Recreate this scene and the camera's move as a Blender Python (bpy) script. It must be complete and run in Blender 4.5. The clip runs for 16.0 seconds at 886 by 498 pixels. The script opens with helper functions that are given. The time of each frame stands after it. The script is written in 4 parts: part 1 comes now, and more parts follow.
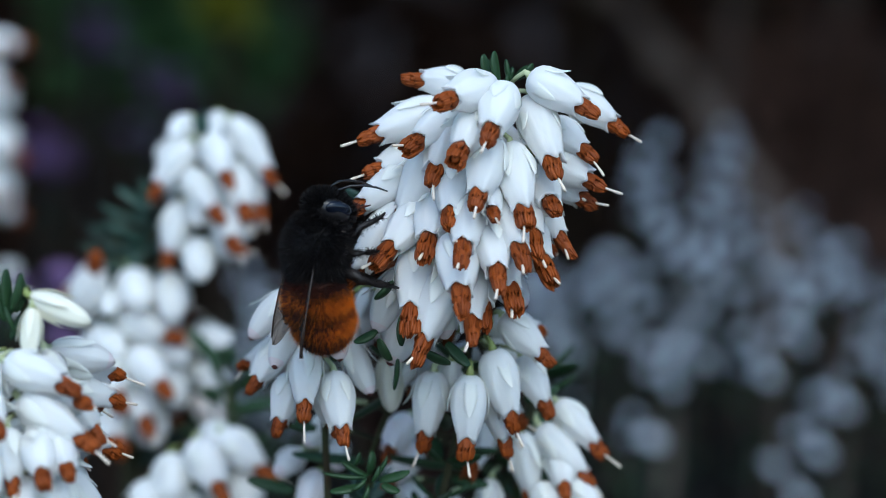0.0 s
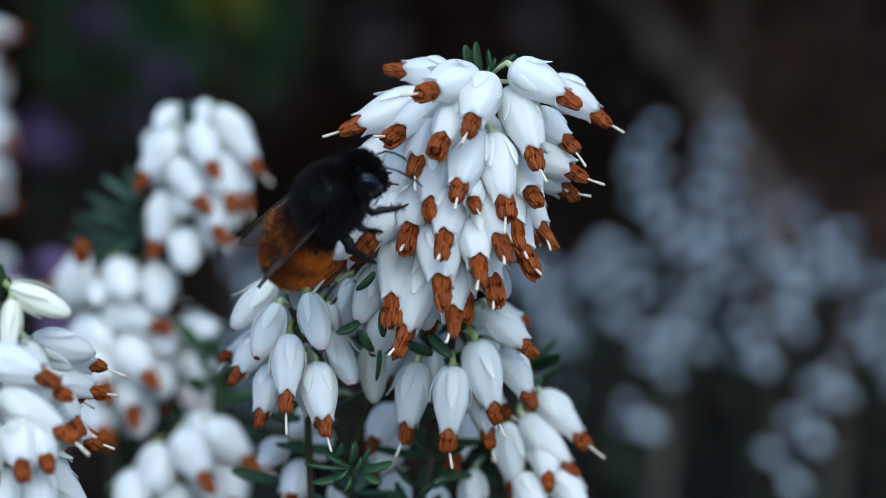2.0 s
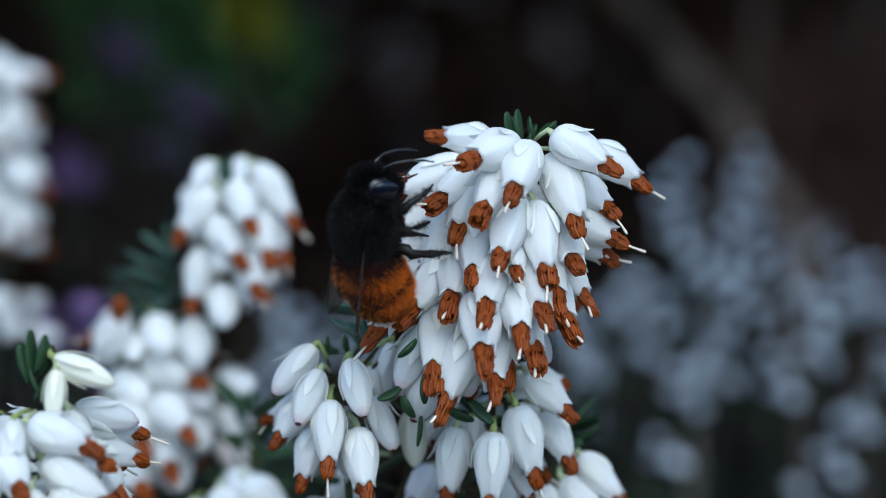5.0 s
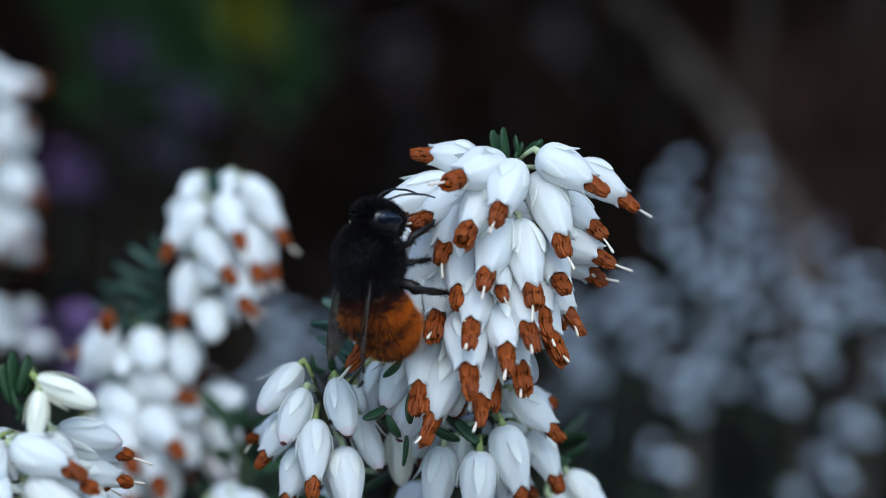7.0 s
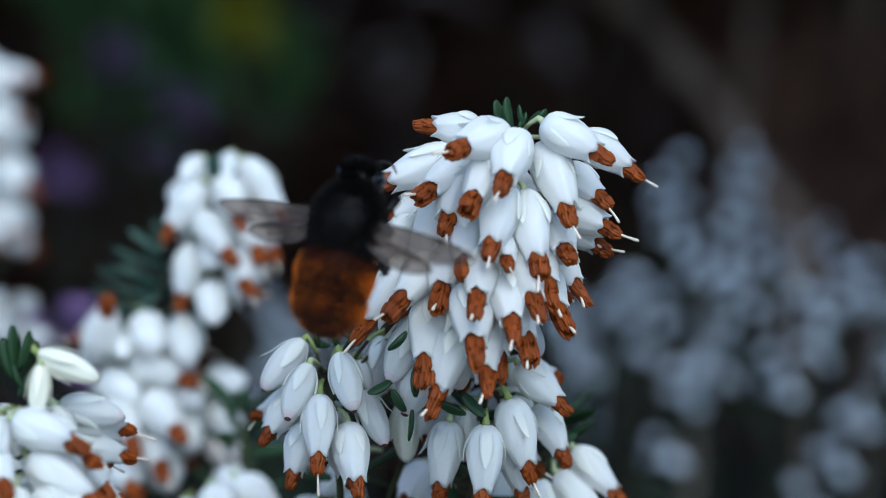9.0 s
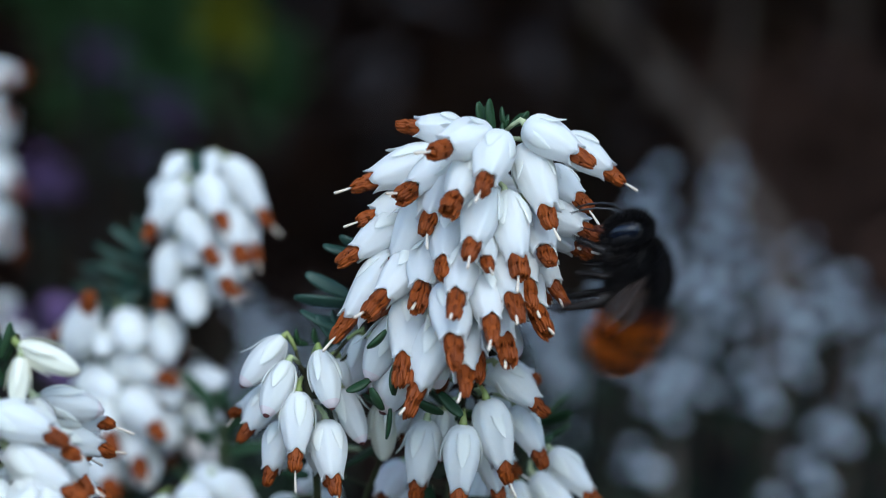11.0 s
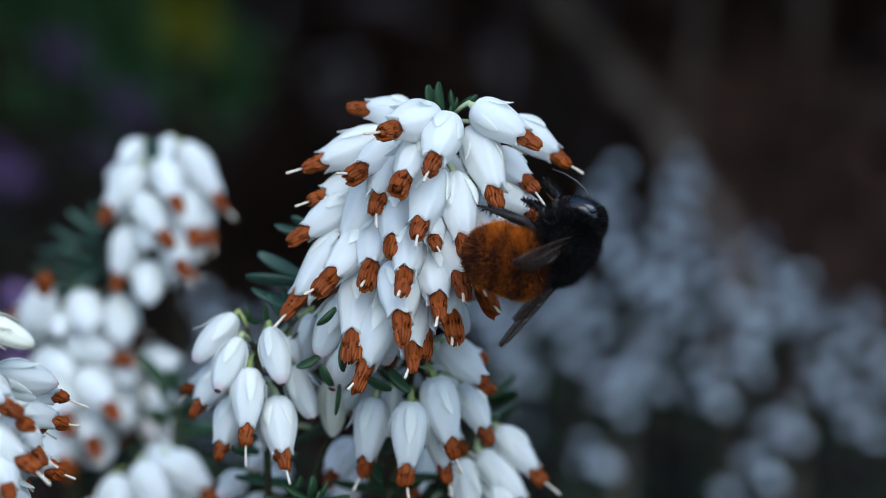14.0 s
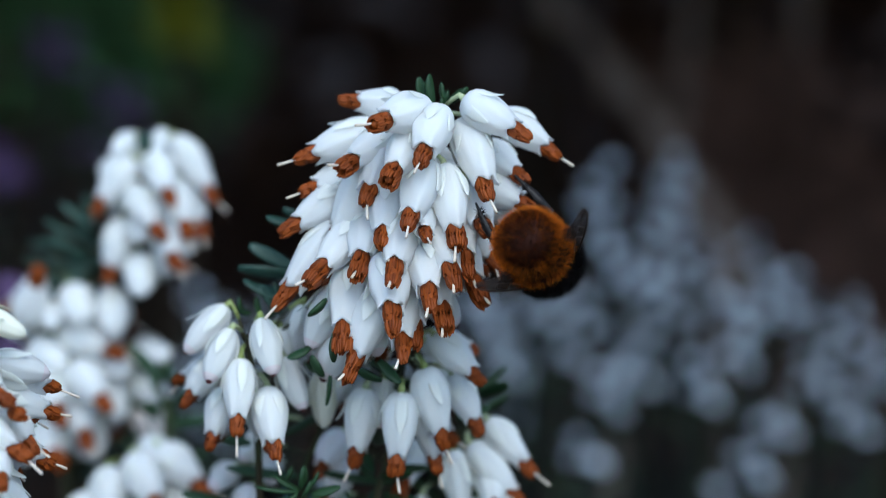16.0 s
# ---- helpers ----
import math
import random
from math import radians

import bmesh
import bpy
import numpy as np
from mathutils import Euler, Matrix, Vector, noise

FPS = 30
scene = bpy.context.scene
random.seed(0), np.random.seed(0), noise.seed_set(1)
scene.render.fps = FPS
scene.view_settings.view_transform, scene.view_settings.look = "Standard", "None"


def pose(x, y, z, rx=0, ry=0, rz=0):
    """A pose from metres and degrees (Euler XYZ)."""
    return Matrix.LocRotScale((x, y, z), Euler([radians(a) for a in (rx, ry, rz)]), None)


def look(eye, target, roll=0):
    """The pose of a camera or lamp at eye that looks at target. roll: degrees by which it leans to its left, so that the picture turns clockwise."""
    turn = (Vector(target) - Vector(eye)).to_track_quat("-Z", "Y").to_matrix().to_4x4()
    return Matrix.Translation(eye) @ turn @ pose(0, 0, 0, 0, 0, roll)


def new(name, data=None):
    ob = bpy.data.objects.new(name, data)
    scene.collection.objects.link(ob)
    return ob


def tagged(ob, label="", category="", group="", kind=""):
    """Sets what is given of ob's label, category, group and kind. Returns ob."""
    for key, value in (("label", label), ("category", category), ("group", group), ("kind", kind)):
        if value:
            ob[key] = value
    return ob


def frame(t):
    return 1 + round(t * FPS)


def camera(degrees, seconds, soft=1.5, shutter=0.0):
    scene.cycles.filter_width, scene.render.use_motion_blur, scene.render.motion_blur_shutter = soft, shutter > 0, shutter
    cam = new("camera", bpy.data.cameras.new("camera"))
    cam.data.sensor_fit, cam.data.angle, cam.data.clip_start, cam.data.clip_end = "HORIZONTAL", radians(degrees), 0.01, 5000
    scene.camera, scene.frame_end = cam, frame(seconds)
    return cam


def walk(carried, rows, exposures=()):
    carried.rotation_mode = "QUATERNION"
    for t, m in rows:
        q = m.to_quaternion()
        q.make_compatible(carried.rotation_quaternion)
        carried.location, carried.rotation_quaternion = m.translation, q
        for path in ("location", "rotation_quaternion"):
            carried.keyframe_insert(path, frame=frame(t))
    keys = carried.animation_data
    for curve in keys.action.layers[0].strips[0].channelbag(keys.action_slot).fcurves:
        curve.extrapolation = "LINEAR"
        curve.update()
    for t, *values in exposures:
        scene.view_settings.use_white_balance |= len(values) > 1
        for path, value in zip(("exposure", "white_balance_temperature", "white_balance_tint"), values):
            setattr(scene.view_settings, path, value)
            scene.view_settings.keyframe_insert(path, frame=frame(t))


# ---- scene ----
cam = camera(19.4, 16.0, soft=0.5, shutter=0.6)
cam.data.dof.use_dof, cam.data.dof.focus_distance = True, 0.1965
cam.data.dof.aperture_fstop = cam.data.lens / 5.2  # an iris 5.2 mm wide
walk(cam, [
    (0.0, look((0.00000, -0.19700, 0.33500), (0.00000, -0.00008, 0.30002), -0.00)),
    (0.5, look((-0.00041, -0.19703, 0.33470), (-0.00024, -0.00005, 0.30005), 0.07)),
    (1.0, look((0.00120, -0.19651, 0.33489), (0.00096, 0.00039, 0.29977), -0.08)),
    (1.5, look((0.00108, -0.19662, 0.33529), (0.00044, 0.00017, 0.29960), -0.09)),
    (2.0, look((0.00187, -0.19667, 0.33536), (0.00138, 0.00004, 0.29928), -0.03)),
    (2.5, look((0.00177, -0.19639, 0.33620), (0.00099, 0.00036, 0.30026), -0.04)),
    (3.0, look((0.00206, -0.19689, 0.33784), (0.00066, -0.00005, 0.30247), -0.30)),
    (3.5, look((0.00145, -0.19607, 0.33819), (-0.00018, 0.00081, 0.30306), -0.28)),
    (4.0, look((0.00191, -0.19611, 0.33990), (0.00035, 0.00075, 0.30464), -0.29)),
    (4.5, look((-0.00001, -0.19642, 0.33947), (-0.00178, 0.00045, 0.30425), -0.16)),
    (7.0, look((0.00157, -0.19497, 0.34145), (-0.00071, 0.00179, 0.30563), -0.12)),
    (7.5, look((0.00055, -0.19445, 0.34059), (-0.00137, 0.00231, 0.30477), -0.32)),
    (8.0, look((0.00051, -0.19361, 0.33992), (-0.00137, 0.00318, 0.30428), -0.67)),
    (10.5, look((0.00136, -0.19399, 0.33561), (-0.00030, 0.00314, 0.30188), -0.39)),
    (11.0, look((0.00085, -0.19485, 0.33713), (0.00046, 0.00228, 0.30339), 0.35)),
    (11.5, look((-0.00008, -0.19590, 0.33788), (0.00081, 0.00126, 0.30428), 1.11)),
    (12.0, look((0.00008, -0.19649, 0.33658), (0.00154, 0.00063, 0.30283), 1.40)),
    (12.5, look((0.00318, -0.19854, 0.33719), (0.00448, -0.00149, 0.30303), 0.78)),
    (13.0, look((0.00176, -0.19798, 0.33586), (0.00443, -0.00089, 0.30197), 1.12)),
    (13.5, look((0.00209, -0.19954, 0.33595), (0.00480, -0.00239, 0.30240), 0.92)),
    (14.0, look((0.00195, -0.19935, 0.33574), (0.00442, -0.00214, 0.30259), 0.89)),
    (14.5, look((0.00236, -0.20008, 0.33549), (0.00490, -0.00280, 0.30270), 1.00)),
    (15.0, look((0.00211, -0.20009, 0.33591), (0.00503, -0.00290, 0.30259), 1.01)),
    (15.5, look((0.00205, -0.20043, 0.33708), (0.00539, -0.00327, 0.30365), 1.06)),
    (16.0, look((0.00221, -0.20035, 0.33528), (0.00515, -0.00314, 0.30211), 1.02)),
], exposures=[(0, 1.11, 5780, 1), (16, 1.11, 5780, 1)])

# ---- light: an overcast sky, brightest above and a little behind the viewer ----
world = bpy.data.worlds.new("sky")
scene.world = world
world.use_nodes = True
wn = world.node_tree.nodes
sky = wn.new("ShaderNodeTexSky")
sky.sky_type, sky.sun_disc = "NISHITA", False
sky.sun_elevation, sky.sun_rotation = radians(52), radians(188)
wn["Background"].inputs["Strength"].default_value = 0.13
world.node_tree.links.new(sky.outputs["Color"], wn["Background"].inputs["Color"])
sun = new("sun", bpy.data.lights.new("sun", "SUN"))
sun.data.energy, sun.data.angle, sun.data.color = 1.0, radians(40), (1.0, 0.96, 0.90)
sun.matrix_world = look((0.9, -2.0, 2.8), (0, 0, 0.3))

# ---- materials ----
def material(name, colour, rough=0.5, spread=0.15, size=400.0, bump=0.0, second=None, sheer=0.0, spec=0.4, stretch=(1, 1, 1), bump_size=None, by_object=0.0, glow=0.0):
    """A surface whose colour wanders between two tones at two scales, with fine relief and, for petals and leaves, light through it."""
    m = bpy.data.materials.new(name)
    m.use_nodes = True
    n, l = m.node_tree.nodes, m.node_tree.links
    b = n["Principled BSDF"]
    co = n.new("ShaderNodeTexCoord")
    mp = n.new("ShaderNodeMapping")
    mp.inputs["Scale"].default_value = stretch
    l.new(co.outputs["Object"], mp.inputs["Vector"])
    fine, broad = n.new("ShaderNodeTexNoise"), n.new("ShaderNodeTexNoise")
    fine.inputs["Scale"].default_value, broad.inputs["Scale"].default_value = size, size * 0.22
    fine.inputs["Detail"].default_value = 4
    add = n.new("ShaderNodeMath")
    add.operation = "ADD"
    for k, t in enumerate((fine, broad)):
        l.new(mp.outputs["Vector"], t.inputs["Vector"])
        l.new(t.outputs["Fac"], add.inputs[k])
    span = n.new("ShaderNodeMapRange")
    span.inputs["From Min"].default_value, span.inputs["From Max"].default_value = 0.7, 1.3
    l.new(add.outputs[0], span.inputs["Value"])
    fac = span.outputs["Result"]
    if by_object:
        info, mix = n.new("ShaderNodeObjectInfo"), n.new("ShaderNodeMix")
        mix.inputs["Factor"].default_value = by_object
        l.new(fac, mix.inputs["A"])
        l.new(info.outputs["Random"], mix.inputs["B"])
        fac = mix.outputs["Result"]
    tone = n.new("ShaderNodeMix")
    tone.data_type = "RGBA"
    tone.inputs["A"].default_value = (*colour, 1)
    tone.inputs["B"].default_value = (*(second or [c * (1 - spread) for c in colour]), 1)
    l.new(fac, tone.inputs["Factor"])
    l.new(tone.outputs["Result"], b.inputs["Base Color"])
    b.inputs["Roughness"].default_value, b.inputs["Specular IOR Level"].default_value = rough, spec
    if glow:  # light scattered within the flesh
        b.inputs["Subsurface Weight"].default_value, b.inputs["Subsurface Scale"].default_value = glow, 0.0013
        b.inputs["Subsurface Radius"].default_value = (1.0, 0.95, 0.9)
    if bump:
        t = n.new("ShaderNodeTexNoise")
        t.inputs["Scale"].default_value = bump_size or size * 2
        l.new(mp.outputs["Vector"], t.inputs["Vector"])
        h = n.new("ShaderNodeBump")
        h.inputs["Strength"].default_value, h.inputs["Distance"].default_value = bump, 0.0001
        l.new(t.outputs["Fac"], h.inputs["Height"])
        l.new(h.outputs["Normal"], b.inputs["Normal"])
    if sheer:
        t, mix = n.new("ShaderNodeBsdfTranslucent"), n.new("ShaderNodeMixShader")
        l.new(tone.outputs["Result"], t.inputs["Color"])
        mix.inputs["Fac"].default_value = sheer
        l.new(b.outputs["BSDF"], mix.inputs[1])
        l.new(t.outputs["BSDF"], mix.inputs[2])
        l.new(mix.outputs["Shader"], n["Material Output"].inputs["Surface"])
    return m


PETAL = material("white petal", (0.93, 0.93, 0.91), 0.55, size=500, second=(0.86, 0.87, 0.87), sheer=0.4, glow=0.6, spec=0.18, bump=0.55, bump_size=2600, stretch=(1, 1, 0.25), by_object=0.3)
SEPAL = material("white sepal", (0.93, 0.93, 0.90), 0.55, size=500, second=(0.87, 0.88, 0.84), sheer=0.5, spec=0.18, bump=0.55, bump_size=2600, stretch=(1, 1, 0.25), by_object=0.3)
BUD = material("closed bud", (0.80, 0.82, 0.80), 0.45, size=400, second=(0.78, 0.76, 0.76), spec=0.22, sheer=0.4, bump=0.55, bump_size=2600, stretch=(1, 1, 0.25), by_object=0.5)
BLUSH = material("blushing bud tip", (0.82, 0.74, 0.75), 0.5, size=400, second=(0.76, 0.66, 0.67), sheer=0.35, spec=0.2)
CREAM = material("cream bud", (0.86, 0.84, 0.74), 0.45, size=400, second=(0.80, 0.79, 0.64), sheer=0.25, bump=0.2, stretch=(1, 1, 0.25))
PINKISH = material("fading petal", (0.86, 0.78, 0.74), 0.5, size=400, second=(0.90, 0.87, 0.85), sheer=0.2, bump=0.2, stretch=(1, 1, 0.25))
ANTHER = material("brown anther", (0.27, 0.060, 0.008), 0.5, size=2200, second=(0.11, 0.022, 0.004), bump=0.4, stretch=(1, 1, 0.15), by_object=0.5, spec=0.16)
TIP = material("dark anther tip", (0.045, 0.010, 0.012), 0.5, size=900, second=(0.09, 0.018, 0.015))
STYLE = material("cream style", (0.74, 0.62, 0.50), 0.45, size=900, second=(0.82, 0.75, 0.68), sheer=0.15)
LEAF = material("heather leaf", (0.014, 0.040, 0.014), 0.42, size=600, second=(0.026, 0.056, 0.024), bump=0.3, stretch=(1, 1, 0.3), by_object=0.4, spec=0.26)
BLUE_LEAF = material("glaucous heather leaf", (0.020, 0.050, 0.034), 0.42, size=600, second=(0.045, 0.085, 0.070), bump=0.3, stretch=(1, 1, 0.3), by_object=0.5, spec=0.32)
STALK = material("green stalk", (0.20, 0.27, 0.07), 0.5, size=700, second=(0.30, 0.34, 0.12), sheer=0.1)
STEM = material("heather stem", (0.035, 0.050, 0.018), 0.65, size=500, second=(0.040, 0.026, 0.016), bump=0.5, spec=0.2)
SOIL = material("soil", (0.022, 0.010, 0.007), 0.95, size=9, second=(0.008, 0.004, 0.003), bump=0.8, bump_size=60, spec=0.1)
# half the tone of LITTER: the shade of the backdrop is put into it
DARK_BACKING = material("withered leaf darkened for shade", (0.10, 0.058, 0.046), 0.9, size=60, second=(0.045, 0.025, 0.020), by_object=0.2, spec=0.1)
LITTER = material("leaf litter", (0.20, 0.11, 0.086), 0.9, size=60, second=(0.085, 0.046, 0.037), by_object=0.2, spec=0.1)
# stems and twigs at the back: their shade is put into the colour
SHADED_WOOD = material("wood darkened for shade", (0.050, 0.036, 0.028), 0.9, size=60, second=(0.024, 0.017, 0.013), bump=0.7, spec=0.1)
BARK = material("dry twig", (0.26, 0.20, 0.17), 0.85, size=90, second=(0.13, 0.10, 0.085), bump=0.7, spec=0.15)
# far white bells: the blue of skylit shade is put into the colour
FAR_PETAL = material("white petal tinted for shade", (0.76, 0.83, 0.93), 0.55, size=300, second=(0.62, 0.68, 0.78), sheer=0.3, spec=0.18, by_object=0.5)
# darker copy of STEM, with the shade between the far spikes in its colour
FAR_STEM = material("far stem darkened for shade", (0.018, 0.018, 0.018), 0.8, size=300, second=(0.010, 0.011, 0.012), bump=0.4, spec=0.1)
PURPLE = material("purple bell", (0.11, 0.070, 0.19), 0.5, size=300, second=(0.19, 0.095, 0.21), sheer=0.2)
GREEN = material("broad leaf", (0.095, 0.20, 0.075), 0.5, size=120, second=(0.050, 0.115, 0.045), sheer=0.15)
# leaves of the unseen crown added to keep light off the rear
SHADE_CROWN = material("shading crown leaf", (0.034, 0.040, 0.021), 0.6, size=30, second=(0.020, 0.021, 0.013), spec=0.12)
LIME = material("lime leaf", (0.26, 0.26, 0.018), 0.5, size=120, second=(0.19, 0.20, 0.018), sheer=0.2)
SHELL = material("black cuticle", (0.010, 0.010, 0.012), 0.28, size=900, second=(0.018, 0.016, 0.016), bump=0.5, spec=0.5)
EYE = material("glossy eye", (0.004, 0.006, 0.012), 0.14, size=3000, second=(0.006, 0.009, 0.018), bump=0.15, spec=0.4)
BLACK = material("black hair", (0.005, 0.0045, 0.005), 0.5, size=300, second=(0.009, 0.0075, 0.0075), spec=0.14)
DUST = material("dusty hair", (0.16, 0.13, 0.12), 0.7, size=300, second=(0.05, 0.04, 0.04))
RUST = material("rust cuticle", (0.030, 0.009, 0.006), 0.6, size=600, second=(0.060, 0.016, 0.008), bump=0.4, spec=0.12)
MAROON = material("maroon hair", (0.065, 0.012, 0.006), 0.5, size=500, second=(0.020, 0.005, 0.004), sheer=0.1, spec=0.2)
ORANGE = material("fox red hair", (0.94, 0.30, 0.026), 0.5, size=700, second=(0.62, 0.145, 0.013), sheer=0.6, spec=0.15)
VEIN = material("wing vein", (0.035, 0.022, 0.016), 0.35, size=900)


def membrane():
    m = bpy.data.materials.new("wing membrane")
    m.use_nodes = True
    n, l = m.node_tree.nodes, m.node_tree.links
    b = n["Principled BSDF"]
    wave = n.new("ShaderNodeTexNoise")
    wave.inputs["Scale"].default_value = 500
    co = n.new("ShaderNodeTexCoord")
    l.new(co.outputs["Object"], wave.inputs["Vector"])
    ramp = n.new("ShaderNodeMix")
    ramp.data_type = "RGBA"
    ramp.inputs["A"].default_value, ramp.inputs["B"].default_value = (0.06, 0.045, 0.04, 1), (0.13, 0.105, 0.095, 1)
    l.new(wave.outputs["Fac"], ramp.inputs["Factor"])
    l.new(ramp.outputs["Result"], b.inputs["Base Color"])
    b.inputs["Roughness"].default_value, b.inputs["Specular IOR Level"].default_value = 0.2, 0.7
    h = n.new("ShaderNodeBump")
    h.inputs["Strength"].default_value, h.inputs["Distance"].default_value = 0.2, 0.0001
    l.new(wave.outputs["Fac"], h.inputs["Height"])
    l.new(h.outputs["Normal"], b.inputs["Normal"])
    clear, mix = n.new("ShaderNodeBsdfTransparent"), n.new("ShaderNodeMixShader")
    clear.inputs["Color"].default_value = (0.70, 0.64, 0.60, 1)
    mix.inputs["Fac"].default_value = 0.26
    l.new(clear.outputs["BSDF"], mix.inputs[1])
    l.new(b.outputs["BSDF"], mix.inputs[2])
    l.new(mix.outputs["Shader"], n["Material Output"].inputs["Surface"])
    return m


MEMBRANE = membrane()

# ---- building blocks; lengths of plants and the bee are in millimetres ----
MM = 0.001


def mesh_of(name, verts, faces, mats, slots=None, smooth=True):
    me = bpy.data.meshes.new(name)
    me.from_pydata([tuple(c * MM for c in v) for v in verts], [], faces)
    for m in (mats if isinstance(mats, (list, tuple)) else [mats]):
        me.materials.append(m)
    me.polygons.foreach_set("use_smooth", [smooth] * len(me.polygons))
    if slots:
        me.polygons.foreach_set("material_index", slots)
    me.update()
    return me


def part(name, me, parent, m=None, label=""):
    ob = new(name, me)
    ob.parent = parent
    if m is not None:
        ob.matrix_basis = m
    return tagged(ob, label)


def rings(profile, seg, shape=None, caps=True):
    """A body turned round z: profile of (z, radius); shape(z, angle) gives (dz, scale)."""
    v, f = [], []
    for i, (z, r) in enumerate(profile):
        for k in range(seg):
            a = 2 * math.pi * k / seg
            dz, s = shape(i, a) if shape else (0, 1)
            v.append((r * s * math.cos(a), r * s * math.sin(a), z + dz))
    for i in range(len(profile) - 1):
        for k in range(seg):
            a, b = i * seg + k, i * seg + (k + 1) % seg
            f.append((a, b, b + seg, a + seg))
    if caps:
        f.append(tuple(range(seg - 1, -1, -1)))
        f.append(tuple(range((len(profile) - 1) * seg, len(profile) * seg)))
    return v, f


def tube(path, radii, seg=8):
    """A tapered tube along points."""
    v, f = [], []
    pts = [Vector(p) for p in path]
    for i, p in enumerate(pts):
        d = (pts[min(i + 1, len(pts) - 1)] - pts[max(i - 1, 0)]).normalized()
        q = d.to_track_quat("Z", "Y")
        r = radii[i] if isinstance(radii, (list, tuple)) else radii
        for k in range(seg):
            a = 2 * math.pi * k / seg
            v.append(tuple(p + q @ Vector((r * math.cos(a), r * math.sin(a), 0))))
    for i in range(len(pts) - 1):
        for k in range(seg):
            a, b = i * seg + k, i * seg + (k + 1) % seg
            f.append((a, b, b + seg, a + seg))
    f.append(tuple(range(seg - 1, -1, -1)))
    f.append(tuple(range((len(pts) - 1) * seg, len(pts) * seg)))
    return v, f


def joined(pieces):
    v, f = [], []
    for pv, pf in pieces:
        o = len(v)
        v += [tuple(p) for p in pv]
        f += [tuple(i + o for i in q) for q in pf]
    return v, f


def moved(piece, m):
    return [tuple(m @ Vector(p)) for p in piece[0]], piece[1]


def ball(c, r, seg=20, ring=14):
    v, f = [], []
    for i in range(ring + 1):
        a = math.pi * (0.012 + 0.976 * i / ring)
        for k in range(seg):
            b = 2 * math.pi * k / seg
            v.append((c[0] + r[0] * math.sin(a) * math.cos(b), c[1] + r[1] * math.sin(a) * math.sin(b), c[2] + r[2] * math.cos(a)))
    for i in range(ring):
        for k in range(seg):
            a, b = i * seg + k, i * seg + (k + 1) % seg
            f.append((a, a + seg, b + seg, b))
    f.append(tuple(range(seg)))
    f.append(tuple(range((ring + 1) * seg - 1, ring * seg - 1, -1)))
    return v, f


# ---- heather florets: a corolla 4.6 mm long, mouth along +z ----
LENGTH = 4.6


def corolla_mesh(name, mat, seed, closed=False, seg=32):
    rnd = random.Random(seed)
    fat, skew = rnd.uniform(0.95, 1.06), rnd.uniform(-0.12, 0.12)
    z = [0, 0.03, 0.10, 0.2, 0.32, 0.45, 0.58, 0.7, 0.8, 0.88, 0.94, 1.0]
    r = [0.38, 0.74, 1.04, 1.23, 1.33, 1.33, 1.25, 1.13, 1.0, 0.88, 0.80, 0.78]
    if closed:
        r = [0.35, 0.6, 0.85, 1.04, 1.17, 1.22, 1.18, 1.06, 0.9, 0.72, 0.52, 0.2]
    prof = [(a * LENGTH, b * fat) for a, b in zip(z, r)]
    if not closed:
        prof += [(0.96 * LENGTH, 0.62), (0.86 * LENGTH, 0.66), (0.7 * LENGTH, 0.5)]
    ph = rnd.uniform(0, 6)

    def shape(i, a):
        lobe = math.cos(4 * a)
        u = z[min(i, 11)]
        s = 1 + 0.035 * lobe * (0.3 + u) + 0.02 * math.sin(3 * a + ph) + 0.036 * math.cos(8 * a + 0.4) * min(1, 2.2 * u) + 0.008 * math.sin(5 * a + ph + 6 * u)
        if closed or i > 12:
            return (0, s)
        if i >= 10:
            return (0.26 * lobe * (1 if i == 11 else 0.35) + (0.05 * math.sin(9 * a + ph) if i == 11 else 0), s + (0.03 * max(lobe, 0) if i == 11 else 0))
        return (0, s)

    v, f = rings(prof, seg, shape)
    v = [(x + skew * (w / LENGTH) ** 2, y, w) for x, y, w in v]
    tipped = closed and mat is BUD
    slots = [1 if tipped and i // seg >= 9 else 0 for i in range(len(f))]
    return mesh_of(name, v, f, [mat, BLUSH] if tipped else mat, slots)


def sepal_mesh(mat, length=2.5, width=0.95, spread=0.25):
    """A blunt sepal that follows the swell of the bell, faintly keeled along its middle, its tip standing off by spread."""
    v, f, n = [], [], 14
    for i in range(n + 1):
        u = i / n
        hw = width * 0.5 * (0.62 + 0.38 * math.sin(math.pi * min(1, u * 1.15))) * math.sqrt(max(0.004, 1 - (max(0, u - 0.55) / 0.45) ** 2.2))
        swell = u * length / LENGTH
        rad = 0.46 + 0.985 * math.sin(math.pi * 0.5 * min(1, swell / 0.42)) ** 0.75 - 0.35 * max(0, swell - 0.5) + spread * max(0, u - 0.6) ** 1.5 * 3
        for k in range(5):
            x = (k - 2) / 2 * hw
            lift = -x * x / 4.0 + (0.015 if k == 2 else 0.0)
            v.append((rad + lift, x, u * length))
    o = len(v)
    v += [(x - 0.04, y * 0.97, z) for x, y, z in v]
    for i in range(n):
        for k in range(4):
            a = i * 5 + k
            f += [(a, a + 1, a + 6, a + 5), (o + a, o + a + 5, o + a + 6, o + a + 1)]
        f += [(i * 5, i * 5 + 5, o + i * 5 + 5, o + i * 5), (i * 5 + 4, o + i * 5 + 4, o + i * 5 + 9, i * 5 + 9)]
    f += [(0, o, o + 1, 1), (n * 5, n * 5 + 1, o + n * 5 + 1, o + n * 5)]
    return mesh_of("sepal", v, f, mat)


